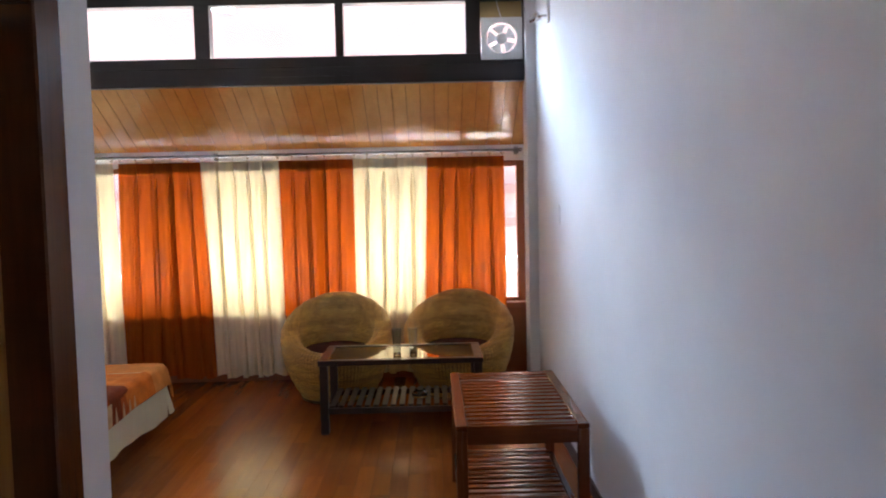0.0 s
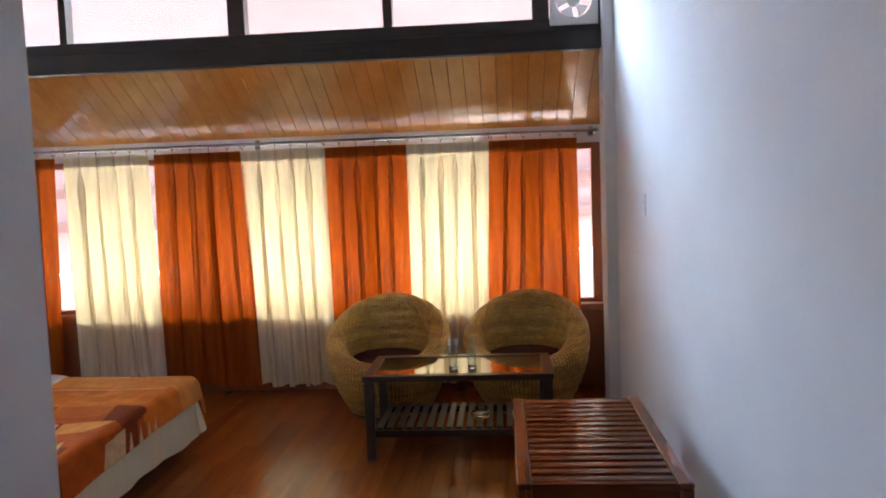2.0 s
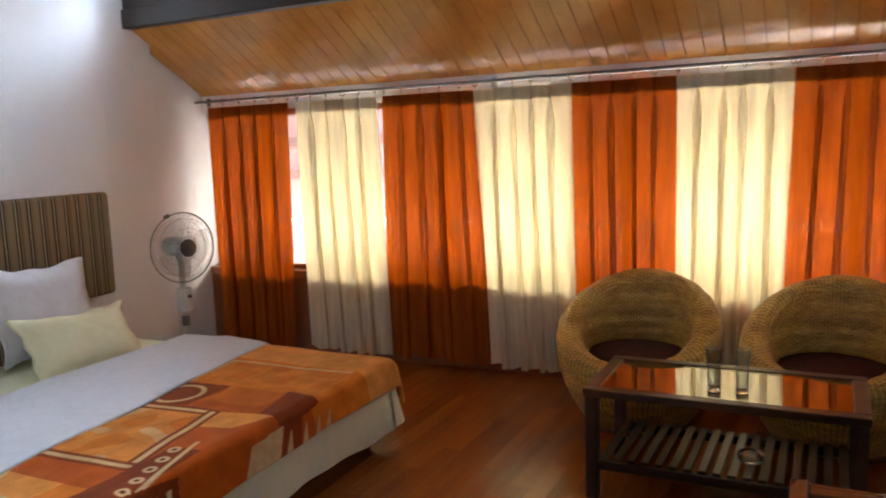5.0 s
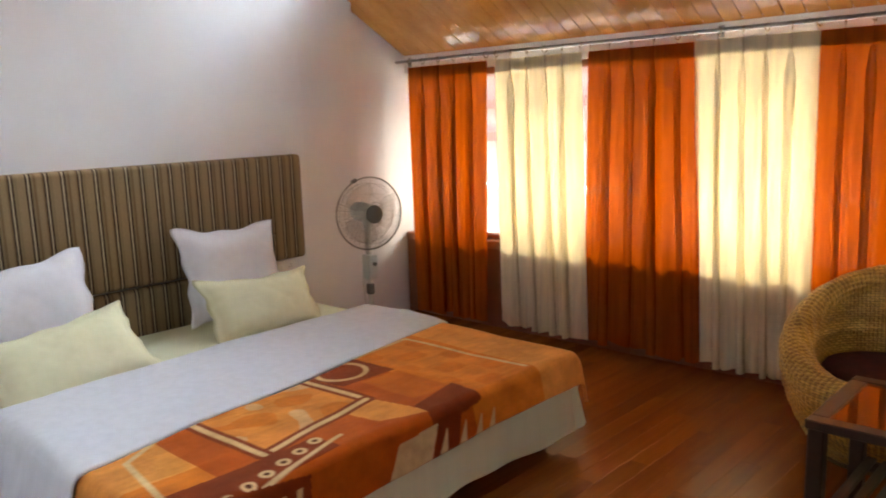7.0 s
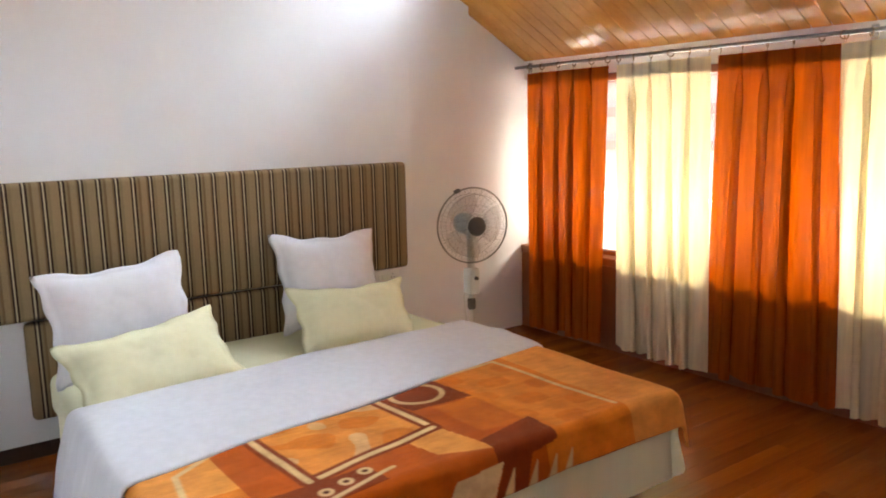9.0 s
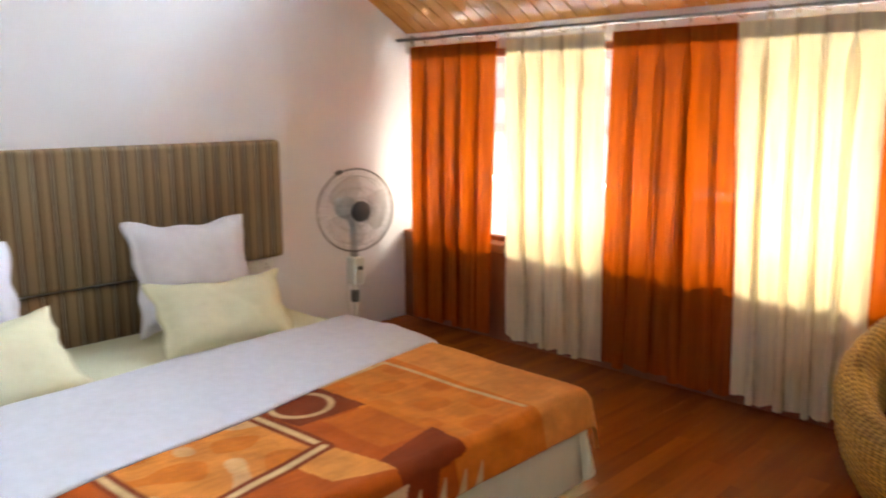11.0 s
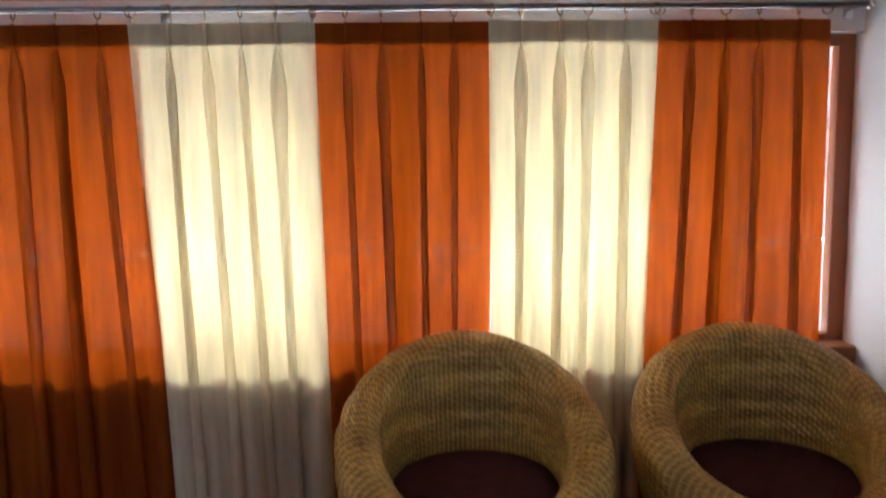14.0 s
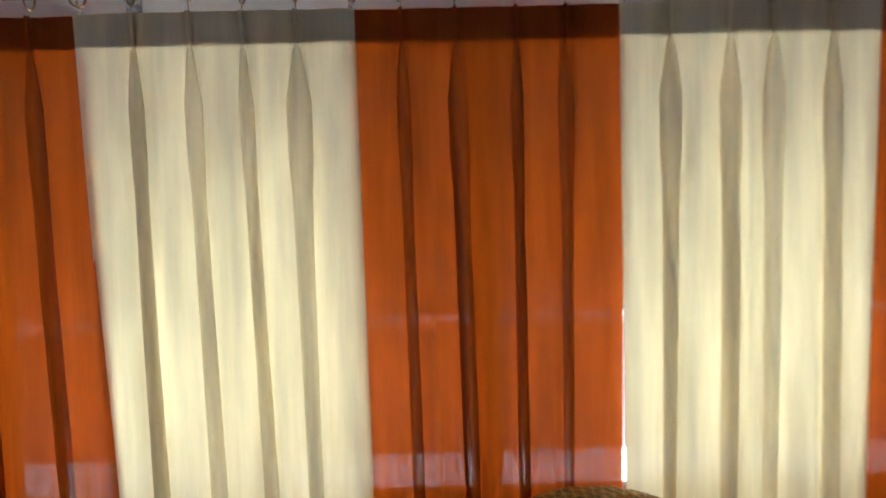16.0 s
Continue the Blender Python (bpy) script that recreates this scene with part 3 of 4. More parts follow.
    for p in [0.012] + pleats + [width - 0.012]:
        tilt = rng.uniform(-0.9, 0.9)
        pts = []
        for k in range(16):
            a = 2 * math.pi * k / 16
            pts.append(Vector((p + 0.021 * math.sin(a) * math.sin(tilt), 0.021 * math.sin(a) * math.cos(tilt), -0.009 + 0.021 * math.cos(a))))
        part("ring", tube_bm(pts, 0.0032, 6, True), M_BRONZE, thing, smooth=True)
        part("hook", tube_bm([(p, 0, -0.03), (p, -0.004, -0.045), (p, 0.004, -0.065)], 0.0018, 5), M_CHROME, thing)
    return thing


CREAM_LABEL = "cream pinch-pleated curtain glowing with daylight, hung on a steel rod"
ORANGE_LABEL = "burnt-orange pinch-pleated curtain hung on a steel rod"
curtain(-4.335, -3.545, -4.33, -3.59, M_ORANGE, M_ORANGE_HEAD, ORANGE_LABEL, 3)
curtain(-3.475, -2.765, -3.45, -2.72, M_CREAM, M_CREAM_HEAD, CREAM_LABEL, 4)
curtain(-2.725, -1.985, -2.755, -1.925, M_ORANGE, M_ORANGE_HEAD, ORANGE_LABEL, 5, 0.016)
curtain(-2.010, -1.332, -1.945, -1.315, M_CREAM, M_CREAM_HEAD, CREAM_LABEL, 6)
curtain(-1.352, -0.672, -1.330, -0.705, M_ORANGE, M_ORANGE_HEAD, ORANGE_LABEL, 7, 0.016)
curtain(-0.688, -0.045, -0.690, -0.100, M_CREAM, M_CREAM_HEAD, CREAM_LABEL, 8)
curtain(-0.045, 0.628, -0.130, 0.635, M_ORANGE, M_ORANGE_HEAD, ORANGE_LABEL, 9, 0.016)

rod = empty("curtain_rod", pose(0, ROD_Y, ROD_Z), "long brushed-steel curtain rod on wall brackets", "curtain rod")
part("tube", tube_bm([(XL + 0.02, 0, 0), (XR - 0.05, 0, 0)], 0.0115, 14), M_ROD, rod, smooth=True)
for x in (-4.42, -1.9, XR - 0.075):
    br = tube_bm([(x, YWIN - ROD_Y, 0.0), (x, -0.005, 0.0)], 0.007, 8)
    box_bm(x - 0.02, x + 0.02, YWIN - ROD_Y - 0.006, YWIN - ROD_Y, -0.035, 0.035, 0.002, br)
    part("bracket", br, M_CHROME, rod)
part("finial", lathe_bm([(0.0, -0.02), (0.014, -0.012), (0.017, 0.0), (0.014, 0.012), (0.0, 0.02)], 16, cap=False), M_CHROME, rod, smooth=True).matrix_basis = pose(XR - 0.045, 0, 0, 0, 90, 0)

# ---- ventilating fan and spot lamp ----
vf = empty("ventilator_fan", pose(0.5575, 5.55, 2.806), "white square ventilating fan in the clerestory", "ventilator fan")
fr = bmesh.new()
ri, hh = 0.118, 0.158
seg = 48
loops = []
for yy in (-0.03, 0.0):
    outer, inner = [], []
    for k in range(seg):
        a = 2 * math.pi * k / seg
        c, sn = math.cos(a), math.sin(a)
        q = hh / max(abs(c), abs(sn))
        outer.append(fr.verts.new((c * q, yy, sn * q)))
        inner.append(fr.verts.new((c * ri, yy, sn * ri)))
    loops.append((outer, inner))
for k in range(seg):
    j = (k + 1) % seg
    fr.faces.new((loops[0][0][k], loops[0][0][j], loops[0][1][j], loops[0][1][k]))
    fr.faces.new((loops[0][1][k], loops[0][1][j], loops[1][1][j], loops[1][1][k]))
    fr.faces.new((loops[0][0][k], loops[1][0][k], loops[1][0][j], loops[0][0][j]))
part("housing", fr, M_PLASTIC, vf)
part("hub", lathe_bm([(0.040, 0.0), (0.042, 0.02), (0.030, 0.03), (0.0, 0.032)], 24, cap=False), M_PLASTIC, vf, smooth=True).matrix_basis = pose(0, 0.0, 0, 90, 0, 0)
for k in range(5):
    a0 = 2 * math.pi * k / 5 + 0.5
    vv, ff = [], []
    for i in range(5):
        r = 0.036 + 0.072 * i / 4
        for j in range(4):
            a = a0 + (j / 3 - 0.5) * (0.62 + 0.1 * i)
            vv.append((r * math.cos(a), 0.006 + 0.016 * (j / 3), r * math.sin(a)))
    for i in range(4):
        for j in range(3):
            p = i * 4 + j
            ff.append((p, p + 1, p + 5, p + 4))
    sheet("blade", vv, ff, M_PLASTIC, vf)
part("cord", tube_bm([(0.0, -0.02, 0.158), (-0.02, -0.025, 0.21), (-0.035, -0.02, 0.29)], 0.003, 6), M_PLASTIC, vf)

sp = empty("spot_lamp", pose(XE, 4.78, 2.80), "small white and steel wall spot lamp", "spot lamp")
part("wall_plate", box_bm(-0.014, 0.0, -0.035, 0.035, -0.05, 0.11, 0.004), M_PLASTIC, sp)
part("arm", tube_bm([(-0.012, 0, 0.0), (-0.05, 0.0, 0.0), (-0.075, 0.04, 0.0)], 0.009, 8), M_CHROME, sp)
part("head", lathe_bm([(0.020, -0.045), (0.026, -0.02), (0.030, 0.03), (0.024, 0.032), (0.0, 0.02)], 20, cap=False), M_CHROME, sp, smooth=True).matrix_basis = pose(-0.085, 0.055, 0.0, 70, 0, 60)
sw = empty("light_switch", pose(XE, 4.46, 1.465), "white plastic light switch on the wall", "light switch")
part("plate", box_bm(-0.006, 0.0, -0.045, 0.045, -0.062, 0.062, 0.002), M_PLASTIC, sw)
part("rocker", box_bm(-0.009, -0.004, -0.018, 0.018, -0.03, 0.03, 0.002), M_PLASTIC, sw)

# ---- bed ----
BX0, BX1, BY0, BY1 = -4.03, -1.93, 2.84, 4.93
BZ = 0.445
hb = empty("headboard", pose(XW, 3.78, 0), "brown striped upholstered headboard fixed to the wall", "headboard")


def cushion_panel(x0, x1, y0, y1, z0, z1):
    bm = box_bm(x0, x1, y0, y1, z0, z1, 0.028, None, 4)
    return bm


part("upper_panel", cushion_panel(0.0, 0.075, 2.40 - 3.78, 4.985 - 3.78, 0.70, 1.365), M_STRIPE, hb, smooth=True)
part("lower_panel", cushion_panel(0.0, 0.06, 2.785 - 3.78, 4.70 - 3.78, 0.20, 0.692), M_STRIPE, hb, smooth=True)

bed = empty("bed", pose(0, 0, 0), "double bed with cream valance over a dark base", "bed")
part("base", box_bm(BX0 + 0.05, BX1 - 0.06, BY0 + 0.06, BY1 - 0.08, 0.14, 0.24, 0.005), M_TABLE, bed)
for x in (BX0 + 0.12, BX1 - 0.14):
    for y in (BY0 + 0.12, BY1 - 0.14):
        part("leg", box_bm(x - 0.04, x + 0.04, y - 0.04, y + 0.04, 0.0, 0.14, 0.004), M_TABLE, bed)
part("mattress", box_bm(BX0, BX1 - 0.03, BY0 + 0.02, BY1 - 0.03, 0.24, BZ, 0.05, None, 4), M_SHEET, bed, "pale yellow fitted sheet over the mattress", True)


def valance():
    """Hanging skirt of the sheet round the foot and sides."""
    path = []
    for k in range(40):
        path.append((BX0 + 0.4 + (BX1 - BX0 - 0.4) * k / 40, BY0, 0, -1))
    for k in range(44):
        path.append((BX1, BY0 + (BY1 - BY0) * k / 44, 1, 0))
    for k in range(40):
        path.append((BX1 - (BX1 - BX0 - 0.3) * k / 40, BY1, 0, 1))
    vs, fs = [], []
    zs = (0.42, 0.33, 0.24, 0.17, 0.095)
    for i, (x, y, nx, ny) in enumerate(path):
        for j, z in enumerate(zs):
            d = j / 4
            o = d * (0.012 * math.sin(i * 0.33) + 0.007 * math.sin(i * 0.9 + 1)) + 0.008
            zz = z + (0.010 * math.sin(i * 0.21 + 0.7) if j == 4 else 0)
            vs.append((x + nx * o, y + ny * o, zz))
    m = len(zs)
    for i in range(len(path) - 1):
        for j in range(m - 1):
            a = i * m + j
            fs.append((a, a + 1, a + m + 1, a + m))
    return vs, fs


v_, f_ = valance()
sheet("valance", v_, f_, M_VALANCE, bed, "cream cotton valance hanging to the floor")
# loose corner of the sheet hanging at the foot
cv, cf = [], []
for i in range(9):
    for j in range(7):
        a = i / 8
        d = j / 6
        ang = -0.5 + 2.2 * a
        cv.append((BX1 - 0.03 + (0.03 + 0.05 * d) * math.cos(ang) + 0.012 * math.sin(6 * a) * d, BY1 - 0.03 + (0.03 + 0.05 * d) * math.sin(ang), 0.36 - (0.25 - 0.05 * a) * d))
for i in range(8):
    for j in range(6):
        p = i * 7 + j
        cf.append((p, p + 1, p + 8, p + 7))
sheet("sheet_corner", cv, cf, M_SHEET, bed, "loose hanging corner of the pale yellow sheet")


def cover(name, fold, x_end, y0, y1, over0, over1, over_end, top, colour, mat, thing, label, step=0.02, thick=0.012, slant=0.0):
    """A cloth on the bed: fold(y) gives the edge near the pillows; it falls by over0, over1 at the sides and over_end at the foot, lower by slant towards the near side."""
    ny = int((y1 - y0 + over0 + over1) / step)
    verts, cols = [], []
    nx = 0
    for j in range(ny + 1):
        s = y0 - over0 + (y1 - y0 + over0 + over1) * j / ny
        e = fold(min(max(s, y0), y1))
        span = x_end - e + over_end + slant * min(1.0, max(0.0, 4.3 - s))
        if not nx:
            nx = max(2, int(1.45 * span / step))
        for i in range(nx + 1):
            q = e + span * i / nx
            r = 0.05
            x, y, z = q, s, top
            # sides
            d = y0 - s if s < y0 else (s - y1 if s > y1 else 0.0)
            sgn = -1 if s < y0 else 1
            if d > 0:
                a = min(d / r, 1.35)
                y = (y0 if sgn < 0 else y1) + sgn * (r * math.sin(a) + max(0, d - 1.35 * r) * 0.22)
                z = top - r * (1 - math.cos(a)) - max(0, d - 1.35 * r) * 0.97
            d2 = q - x_end
            if d2 > 0:
                a = min(d2 / r, 1.35)
                x = x_end + r * math.sin(a) + max(0, d2 - 1.35 * r) * 0.22
                z -= r * (1 - math.cos(a)) + max(0, d2 - 1.35 * r) * 0.97
                if d > 0:
                    z = max(z, top - 0.24)
            wv = noise.noise(Vector((x * 2.1, y * 2.1, 3.7))) * 0.012 + noise.noise(Vector((x * 6, y * 6, 1.7))) * 0.004
            verts.append((x, y, z + wv + thick))
            cols.append(colour(q, s) if colour else (1, 1, 1))
    faces = []
    w = nx + 1
    for j in range(ny):
        for i in range(nx):
            a = j * w + i
            faces.append((a, a + 1, a + w + 1, a + w))
    ob = sheet(name, verts, faces, mat, thing, label)
    if colour:
        at = ob.data.color_attributes.new("print", "FLOAT_COLOR", "POINT")
        at.data.foreach_set("color", np.array([(*c, 1.0) for c in cols], dtype=np.float32).ravel())
    so = ob.modifiers.new("thick", "SOLIDIFY")
    so.thickness, so.offset = thick, -1
    return ob


def seg_dist(px, py, a, b):
    ax, ay = a
    bx, by = b
    dx, dy = bx - ax, by - ay
    t = max(0, min(1, ((px - ax) * dx + (py - ay) * dy) / (dx * dx + dy * dy)))
    return math.hypot(px - ax - t * dx, py - ay - t * dy)


def inside(px, py, poly):
    c = False
    for (x0, y0), (x1, y1) in zip(poly, poly[1:] + poly[:1]):
        if (y0 > py) != (y1 > py) and px < (x1 - x0) * (py - y0) / (y1 - y0) + x0:
            c = not c
    return c


RUST, ORANGE, PALE, BROWN, CREAMY, DARK = (0.53, 0.092, 0.005), (0.74, 0.195, 0.016), (0.80, 0.305, 0.065), (0.25, 0.034, 0.004), (0.74, 0.50, 0.26), (0.09, 0.013, 0.005)


def blend(c, d, inside_by):
    k = min(1.0, max(0.0, inside_by / 0.007 + 0.5))
    return tuple(a + (b - a) * k for a, b in zip(c, d))


def blanket_print(x, y):
    c = RUST
    # broad tones: pale field towards the far side, rust blocks between
    if y > 4.16:
        c = ORANGE
        if inside(x, y, [(-2.66, 4.22), (-2.70, 4.53), (-2.0, 4.57), (-1.95, 4.25)]):
            c = tuple(0.75 * a + 0.25 * b for a, b in zip(ORANGE, PALE if math.sin(x * 26) * math.sin(y * 19) > -0.2 else RUST))
        if y > 4.62:
            c = PALE
    if y < 3.12:
        c = PALE if x < -2.2 else ORANGE
    if inside(x, y, [(-2.73, 3.88), (-2.71, 4.18), (-2.40, 4.20), (-2.42, 3.92)]):
        c = BROWN
    if inside(x, y, [(-2.40, 4.0), (-2.38, 4.2), (-2.05, 4.2), (-2.08, 4.0)]):
        c = tuple(0.6 * a + 0.4 * b for a, b in zip(RUST, ORANGE))
    if inside(x, y, [(-2.165, 3.73), (-2.22, 3.90), (-1.94, 3.945), (-2.01, 3.745)]):
        c = PALE
    if inside(x, y, [(-2.02, 3.94), (-2.085, 4.23), (-1.90, 4.22), (-1.855, 3.93)]):
        c = BROWN
    if inside(x, y, [(-1.865, 3.75), (-1.885, 3.96), (-1.70, 3.86), (-1.68, 3.63)]):
        c = CREAMY
    if inside(x, y, [(-2.08, 2.85), (-2.08, 3.50), (-1.95, 3.52), (-1.90, 2.85)]):
        c = BROWN
    # framed square
    sq = [(-2.655, 3.27), (-2.685, 3.86), (-2.235, 3.885), (-2.10, 3.31)]
    if inside(x, y, sq):
        c = PALE
        f = math.sin(9 * x + 3 * math.sin(7 * y)) * math.sin(8 * y + 2.5 * math.sin(9 * x))
        if f > 0.25:
            c = ORANGE
        elif f < -0.72:
            c = CREAMY
        c = tuple(0.7 * a + 0.3 * b for a, b in zip(c, ORANGE))
    for a, b in zip(sq, sq[1:] + sq[:1]):
        d = seg_dist(x, y, a, b)
        c = blend(blend(c, BROWN, 0.034 - d), CREAMY, 0.013 - d)
    # ring
    r = math.hypot(x + 2.575, y - 4.037)
    c = blend(c, CREAMY, 0.012 - abs(r - 0.110))
    # dotted band and bar
    for k in range(7):
        r = math.hypot(x + 2.052 - 0.026 * k, y - 3.485 + 0.084 * k)
        c = blend(blend(c, CREAMY, 0.026 - r), DARK, 0.011 - r)
    c = blend(c, CREAMY, 0.009 - seg_dist(x, y, (-2.02, 3.575), (-1.83, 2.86)))
    # pale border line
    for a, b in (((-2.66, 4.19), (-2.70, 4.555)), ((-2.70, 4.555), (-1.98, 4.60)), ((-2.42, 2.98), (-2.56, 3.22)), ((-2.42, 2.98), (-1.9, 2.90))):
        c = blend(c, CREAMY, 0.011 - seg_dist(x, y, a, b))
    # dark corner and pale teeth along the foot, stripes near the corner
    if inside(x, y, [(-1.885, 3.965), (-1.90, 4.10), (-1.70, 4.02), (-1.70, 3.865)]):
        c = BROWN
    for base in (4.0, 4.11, 4.205, 4.285):
        t = (x + 1.850) / 0.075
        if t > 0:
            c = blend(c, CREAMY, 0.002 + 0.018 * min(t, 1.0) - abs(y - base + 0.035 * t))
    if inside(x, y, [(-1.90, 3.36), (-1.94, 3.06), (-1.60, 2.90), (-1.60, 3.30)]):
        c = BROWN
        for base in (3.30, 3.235, 3.17, 3.105, 3.04):
            c = blend(c, CREAMY, 0.011 - abs(y - base + 0.30 * (x + 1.84)) if x > -1.87 else -1.0)
    return c


def fold_line(y):
    return -2.47 - (y - 2.88) * 0.155


blanket = empty("blanket", pose(0, 0, 0), "orange and rust printed fleece blanket with geometric pattern", "blanket")
cover("fleece", fold_line, BX1 - 0.03, BY0 + 0.04, BY1 - 0.03, 0.28, 0.14, 0.178, BZ + 0.012, blanket_print, M_BLANKET, blanket, "", 0.0062, 0.014, 0.05)
white = empty("white_sheet", pose(0, 0, 0), "white cotton top sheet folded back over the blanket", "sheet")
cover("cotton", lambda y: fold_line(y) - 0.84 + 0.10 * (y - 2.9), -2.40, BY0 + 0.02, BY1 - 0.01, 0.40, 0.13, 0.0, BZ + 0.012, None, M_WHITE_CLOTH, white, "", 0.025, 0.010)
wd = white.children[0].data
# the sheet's edge follows the fold of the blanket
for vtx in wd.vertices:
    e0 = fold_line(min(max(vtx.co.y, BY0), BY1))
    a0 = e0 - 0.84 + 0.10 * (vtx.co.y - 2.9)
    k = (vtx.co.x - a0) / (-2.40 - a0)
    vtx.co.x = a0 + k * (e0 + 0.012 - a0)
    vtx.co.z += 0.016 * math.sin(math.pi * min(max(k, 0), 1)) ** 0.5 + 0.010
    # soft creases, deeper where the sheet hangs down the side
    hang = min(1.0, max(0.0, (BZ - vtx.co.z) / 0.12))
    vtx.co.y += hang * 0.022 * noise.noise(Vector((vtx.co.x * 9, 0.4, vtx.co.z * 3)))
    vtx.co.x += hang * 0.03 * noise.noise(Vector((vtx.co.x * 5, 2.4, vtx.co.z * 5)))
    vtx.co.z += 0.006 * noise.noise(Vector((vtx.co.x * 7, vtx.co.y * 3.0, 5.0)))


def pillow(w, h, t, mat, m, label, seed, sag=0.15):
    """A stuffed pillow of width w and height h, with drawn-out corners and a seam."""
    rng = random.Random(seed)
    n = 30
    vs, fs = [], []
    for side in (1, -1):
        for i in range(n + 1):
            for j in range(n + 1):
                # flat flange round the stuffed middle, wavy at its edge
                uf, vf_ = 1.12 * (2 * i / n - 1), 1.12 * (2 * j / n - 1)
                u, v = max(-1.0, min(1.0, uf)), max(-1.0, min(1.0, vf_))
                x = uf / 1.07 * w / 2 * (1 - 0.09 * (1 - v ** 2))
                y = vf_ / 1.07 * h / 2 * (1 - sag * (1 - u ** 2))
                z = t / 2 * ((1 - u ** 4) * (1 - v ** 4)) ** 0.55
                z += 0.012 * noise.noise(Vector((u * 2.0 + seed, v * 2.0, side))) * (1 - u * u) * (1 - v * v)
                z += 0.0025 * noise.noise(Vector((u * 7 + seed, v * 7, side)))* (1 - u ** 6) * (1 - v ** 6)
                z += 0.002 * max(0.0, noise.noise(Vector((u * 5 + v * 2 + seed * 3, v * 4 - u * 2, side + 0.5)))) * (1 - u ** 8) * (1 - v ** 8)
                flange = max(0.0, max(abs(uf), abs(vf_)) - 0.9) / 0.22
                wave = 0.016 * flange * noise.noise(Vector((uf * 4.0 + seed * 7, vf_ * 4.0, 0.3)))
                if 0 < i < n and 0 < j < n:
                    z = max(z, 0.0022)
                else:
                    z = 0.0
                vs.append((x + 0.006 * flange * math.sin(9 * vf_ + seed), y + 0.006 * flange * math.sin(8 * uf + seed), side * z + wave))
    w1 = n + 1
    o = w1 * w1
    for i in range(n):
        for j in range(n):
            a = i * w1 + j
            fs.append((a, a + w1, a + w1 + 1, a + 1))
            fs.append((o + a, o + a + 1, o + a + w1 + 1, o + a + w1))
    me = mesh_from("pillow", vs, fs, mat, True)
    bm = bmesh.new()
    bm.from_mesh(me)
    bmesh.ops.remove_doubles(bm, verts=bm.verts, dist=0.0008)
    bmesh.ops.recalc_face_normals(bm, faces=bm.faces)
    bm.to_mesh(me)
    bm.free()
    me.polygons.foreach_set("use_smooth", [True] * len(me.polygons))
    ob = tagged(new("pillow", me), label, "pillow", "pillows on the bed")
    ob.matrix_world = m
    return ob


def lean_pose(x, y, z, back, yaw=0.0, roll=0.0):
    """Pillow local x runs along the headboard, local y up; it leans back by the angle given."""
    return pose(x, y, z) @ pose(0, 0, 0, 0, 0, 90 + yaw) @ pose(0, 0, 0, 90 - back, 0, 0) @ pose(0, 0, 0, 0, 0, roll)


pillow(0.66, 0.52, 0.16, M_PILLOW, lean_pose(-3.83, 3.18, 0.715, 20, 0, 4), "plump white pillow propped against the headboard", 1)
pillow(0.62, 0.54, 0.16, M_PILLOW, lean_pose(-3.86, 4.32, 0.735, 18, 0, -2), "plump white pillow propped against the headboard", 2)
pillow(0.72, 0.42, 0.15, M_YPILLOW, lean_pose(-3.46, 3.22, 0.555, 44, 4, 7), "pale yellow pillow leaning on a white pillow", 3)
pillow(0.66, 0.40, 0.15, M_YPILLOW, lean_pose(-3.55, 4.30, 0.585, 42, -3, -3), "pale yellow pillow leaning on a white pillow", 4)

for y0, z0, half in ((2.52, 0.578, 0.165), (4.84, 0.645, 0.105)):
    so = empty("wall_socket", pose(XW, y0, z0), "white plastic wall socket panel under the headboard", "socket")
    part("plate", box_bm(0, 0.012, -half, half, -0.043, 0.043, 0.003), M_PLASTIC, so)
    for k in range(3):
        part("rocker", box_bm(0.010, 0.016, 0.03 * k - half + 0.02, 0.023 + 0.03 * k - half + 0.02, -0.016, 0.016, 0.002), M_PLASTIC, so)
    for dy, dz in ((-0.011, -0.008), (0.011, -0.008), (0.0, 0.012)):
        part("pin_hole", lathe_bm([(0.0035, 0.0), (0.0035, 0.0008)], 10), M_GREY, so, "dark socket hole").matrix_basis = pose(0.0122, half - 0.05 + dy, dz, 0, 90, 0)

# ---- pedestal fan ----
fan = empty("pedestal_fan", pose(-3.665, 5.186, 0), "grey-white pedestal fan with wire cage beside the bed", "fan")
part("base", lathe_bm([(0.19, 0.0), (0.195, 0.012), (0.17, 0.03), (0.06, 0.05), (0.03, 0.07)], 40), M_PALEGREEN, fan, smooth=True)
part("pole", tube_bm([(0, 0, 0.05), (0, 0, 0.60)], 0.016, 16), M_PALEGREEN, fan, smooth=True)
part("control_box", box_bm(-0.035, 0.045, -0.038, 0.038, 0.56, 0.72, 0.014, None, 3), M_PALEGREEN, fan, smooth=True)
part("collar", lathe_bm([(0.022, 0.46), (0.026, 0.47), (0.026, 0.52), (0.02, 0.53)], 20), M_GREY, fan)
part("knob", lathe_bm([(0.012, 0), (0.012, 0.016), (0.008, 0.02)], 12), M_GREY, fan).matrix_basis = pose(0.045, 0, 0.66, 0, 90, 0)
part("neck", tube_bm([(0, 0, 0.70), (0, 0, 0.88), (-0.02, 0, 0.95)], 0.022, 14), M_PALEGREEN, fan, smooth=True)
part("cord", tube_bm([(-0.01, -0.035, 0.60), (0.0, -0.06, 0.55), (0.005, -0.055, 0.46), (-0.01, -0.03, 0.36), (-0.02, -0.03, 0.05)], 0.004, 6), M_PALEGREEN, fan)
HEAD = pose(-0.01, 0, 0.985, 0, 0, -14)
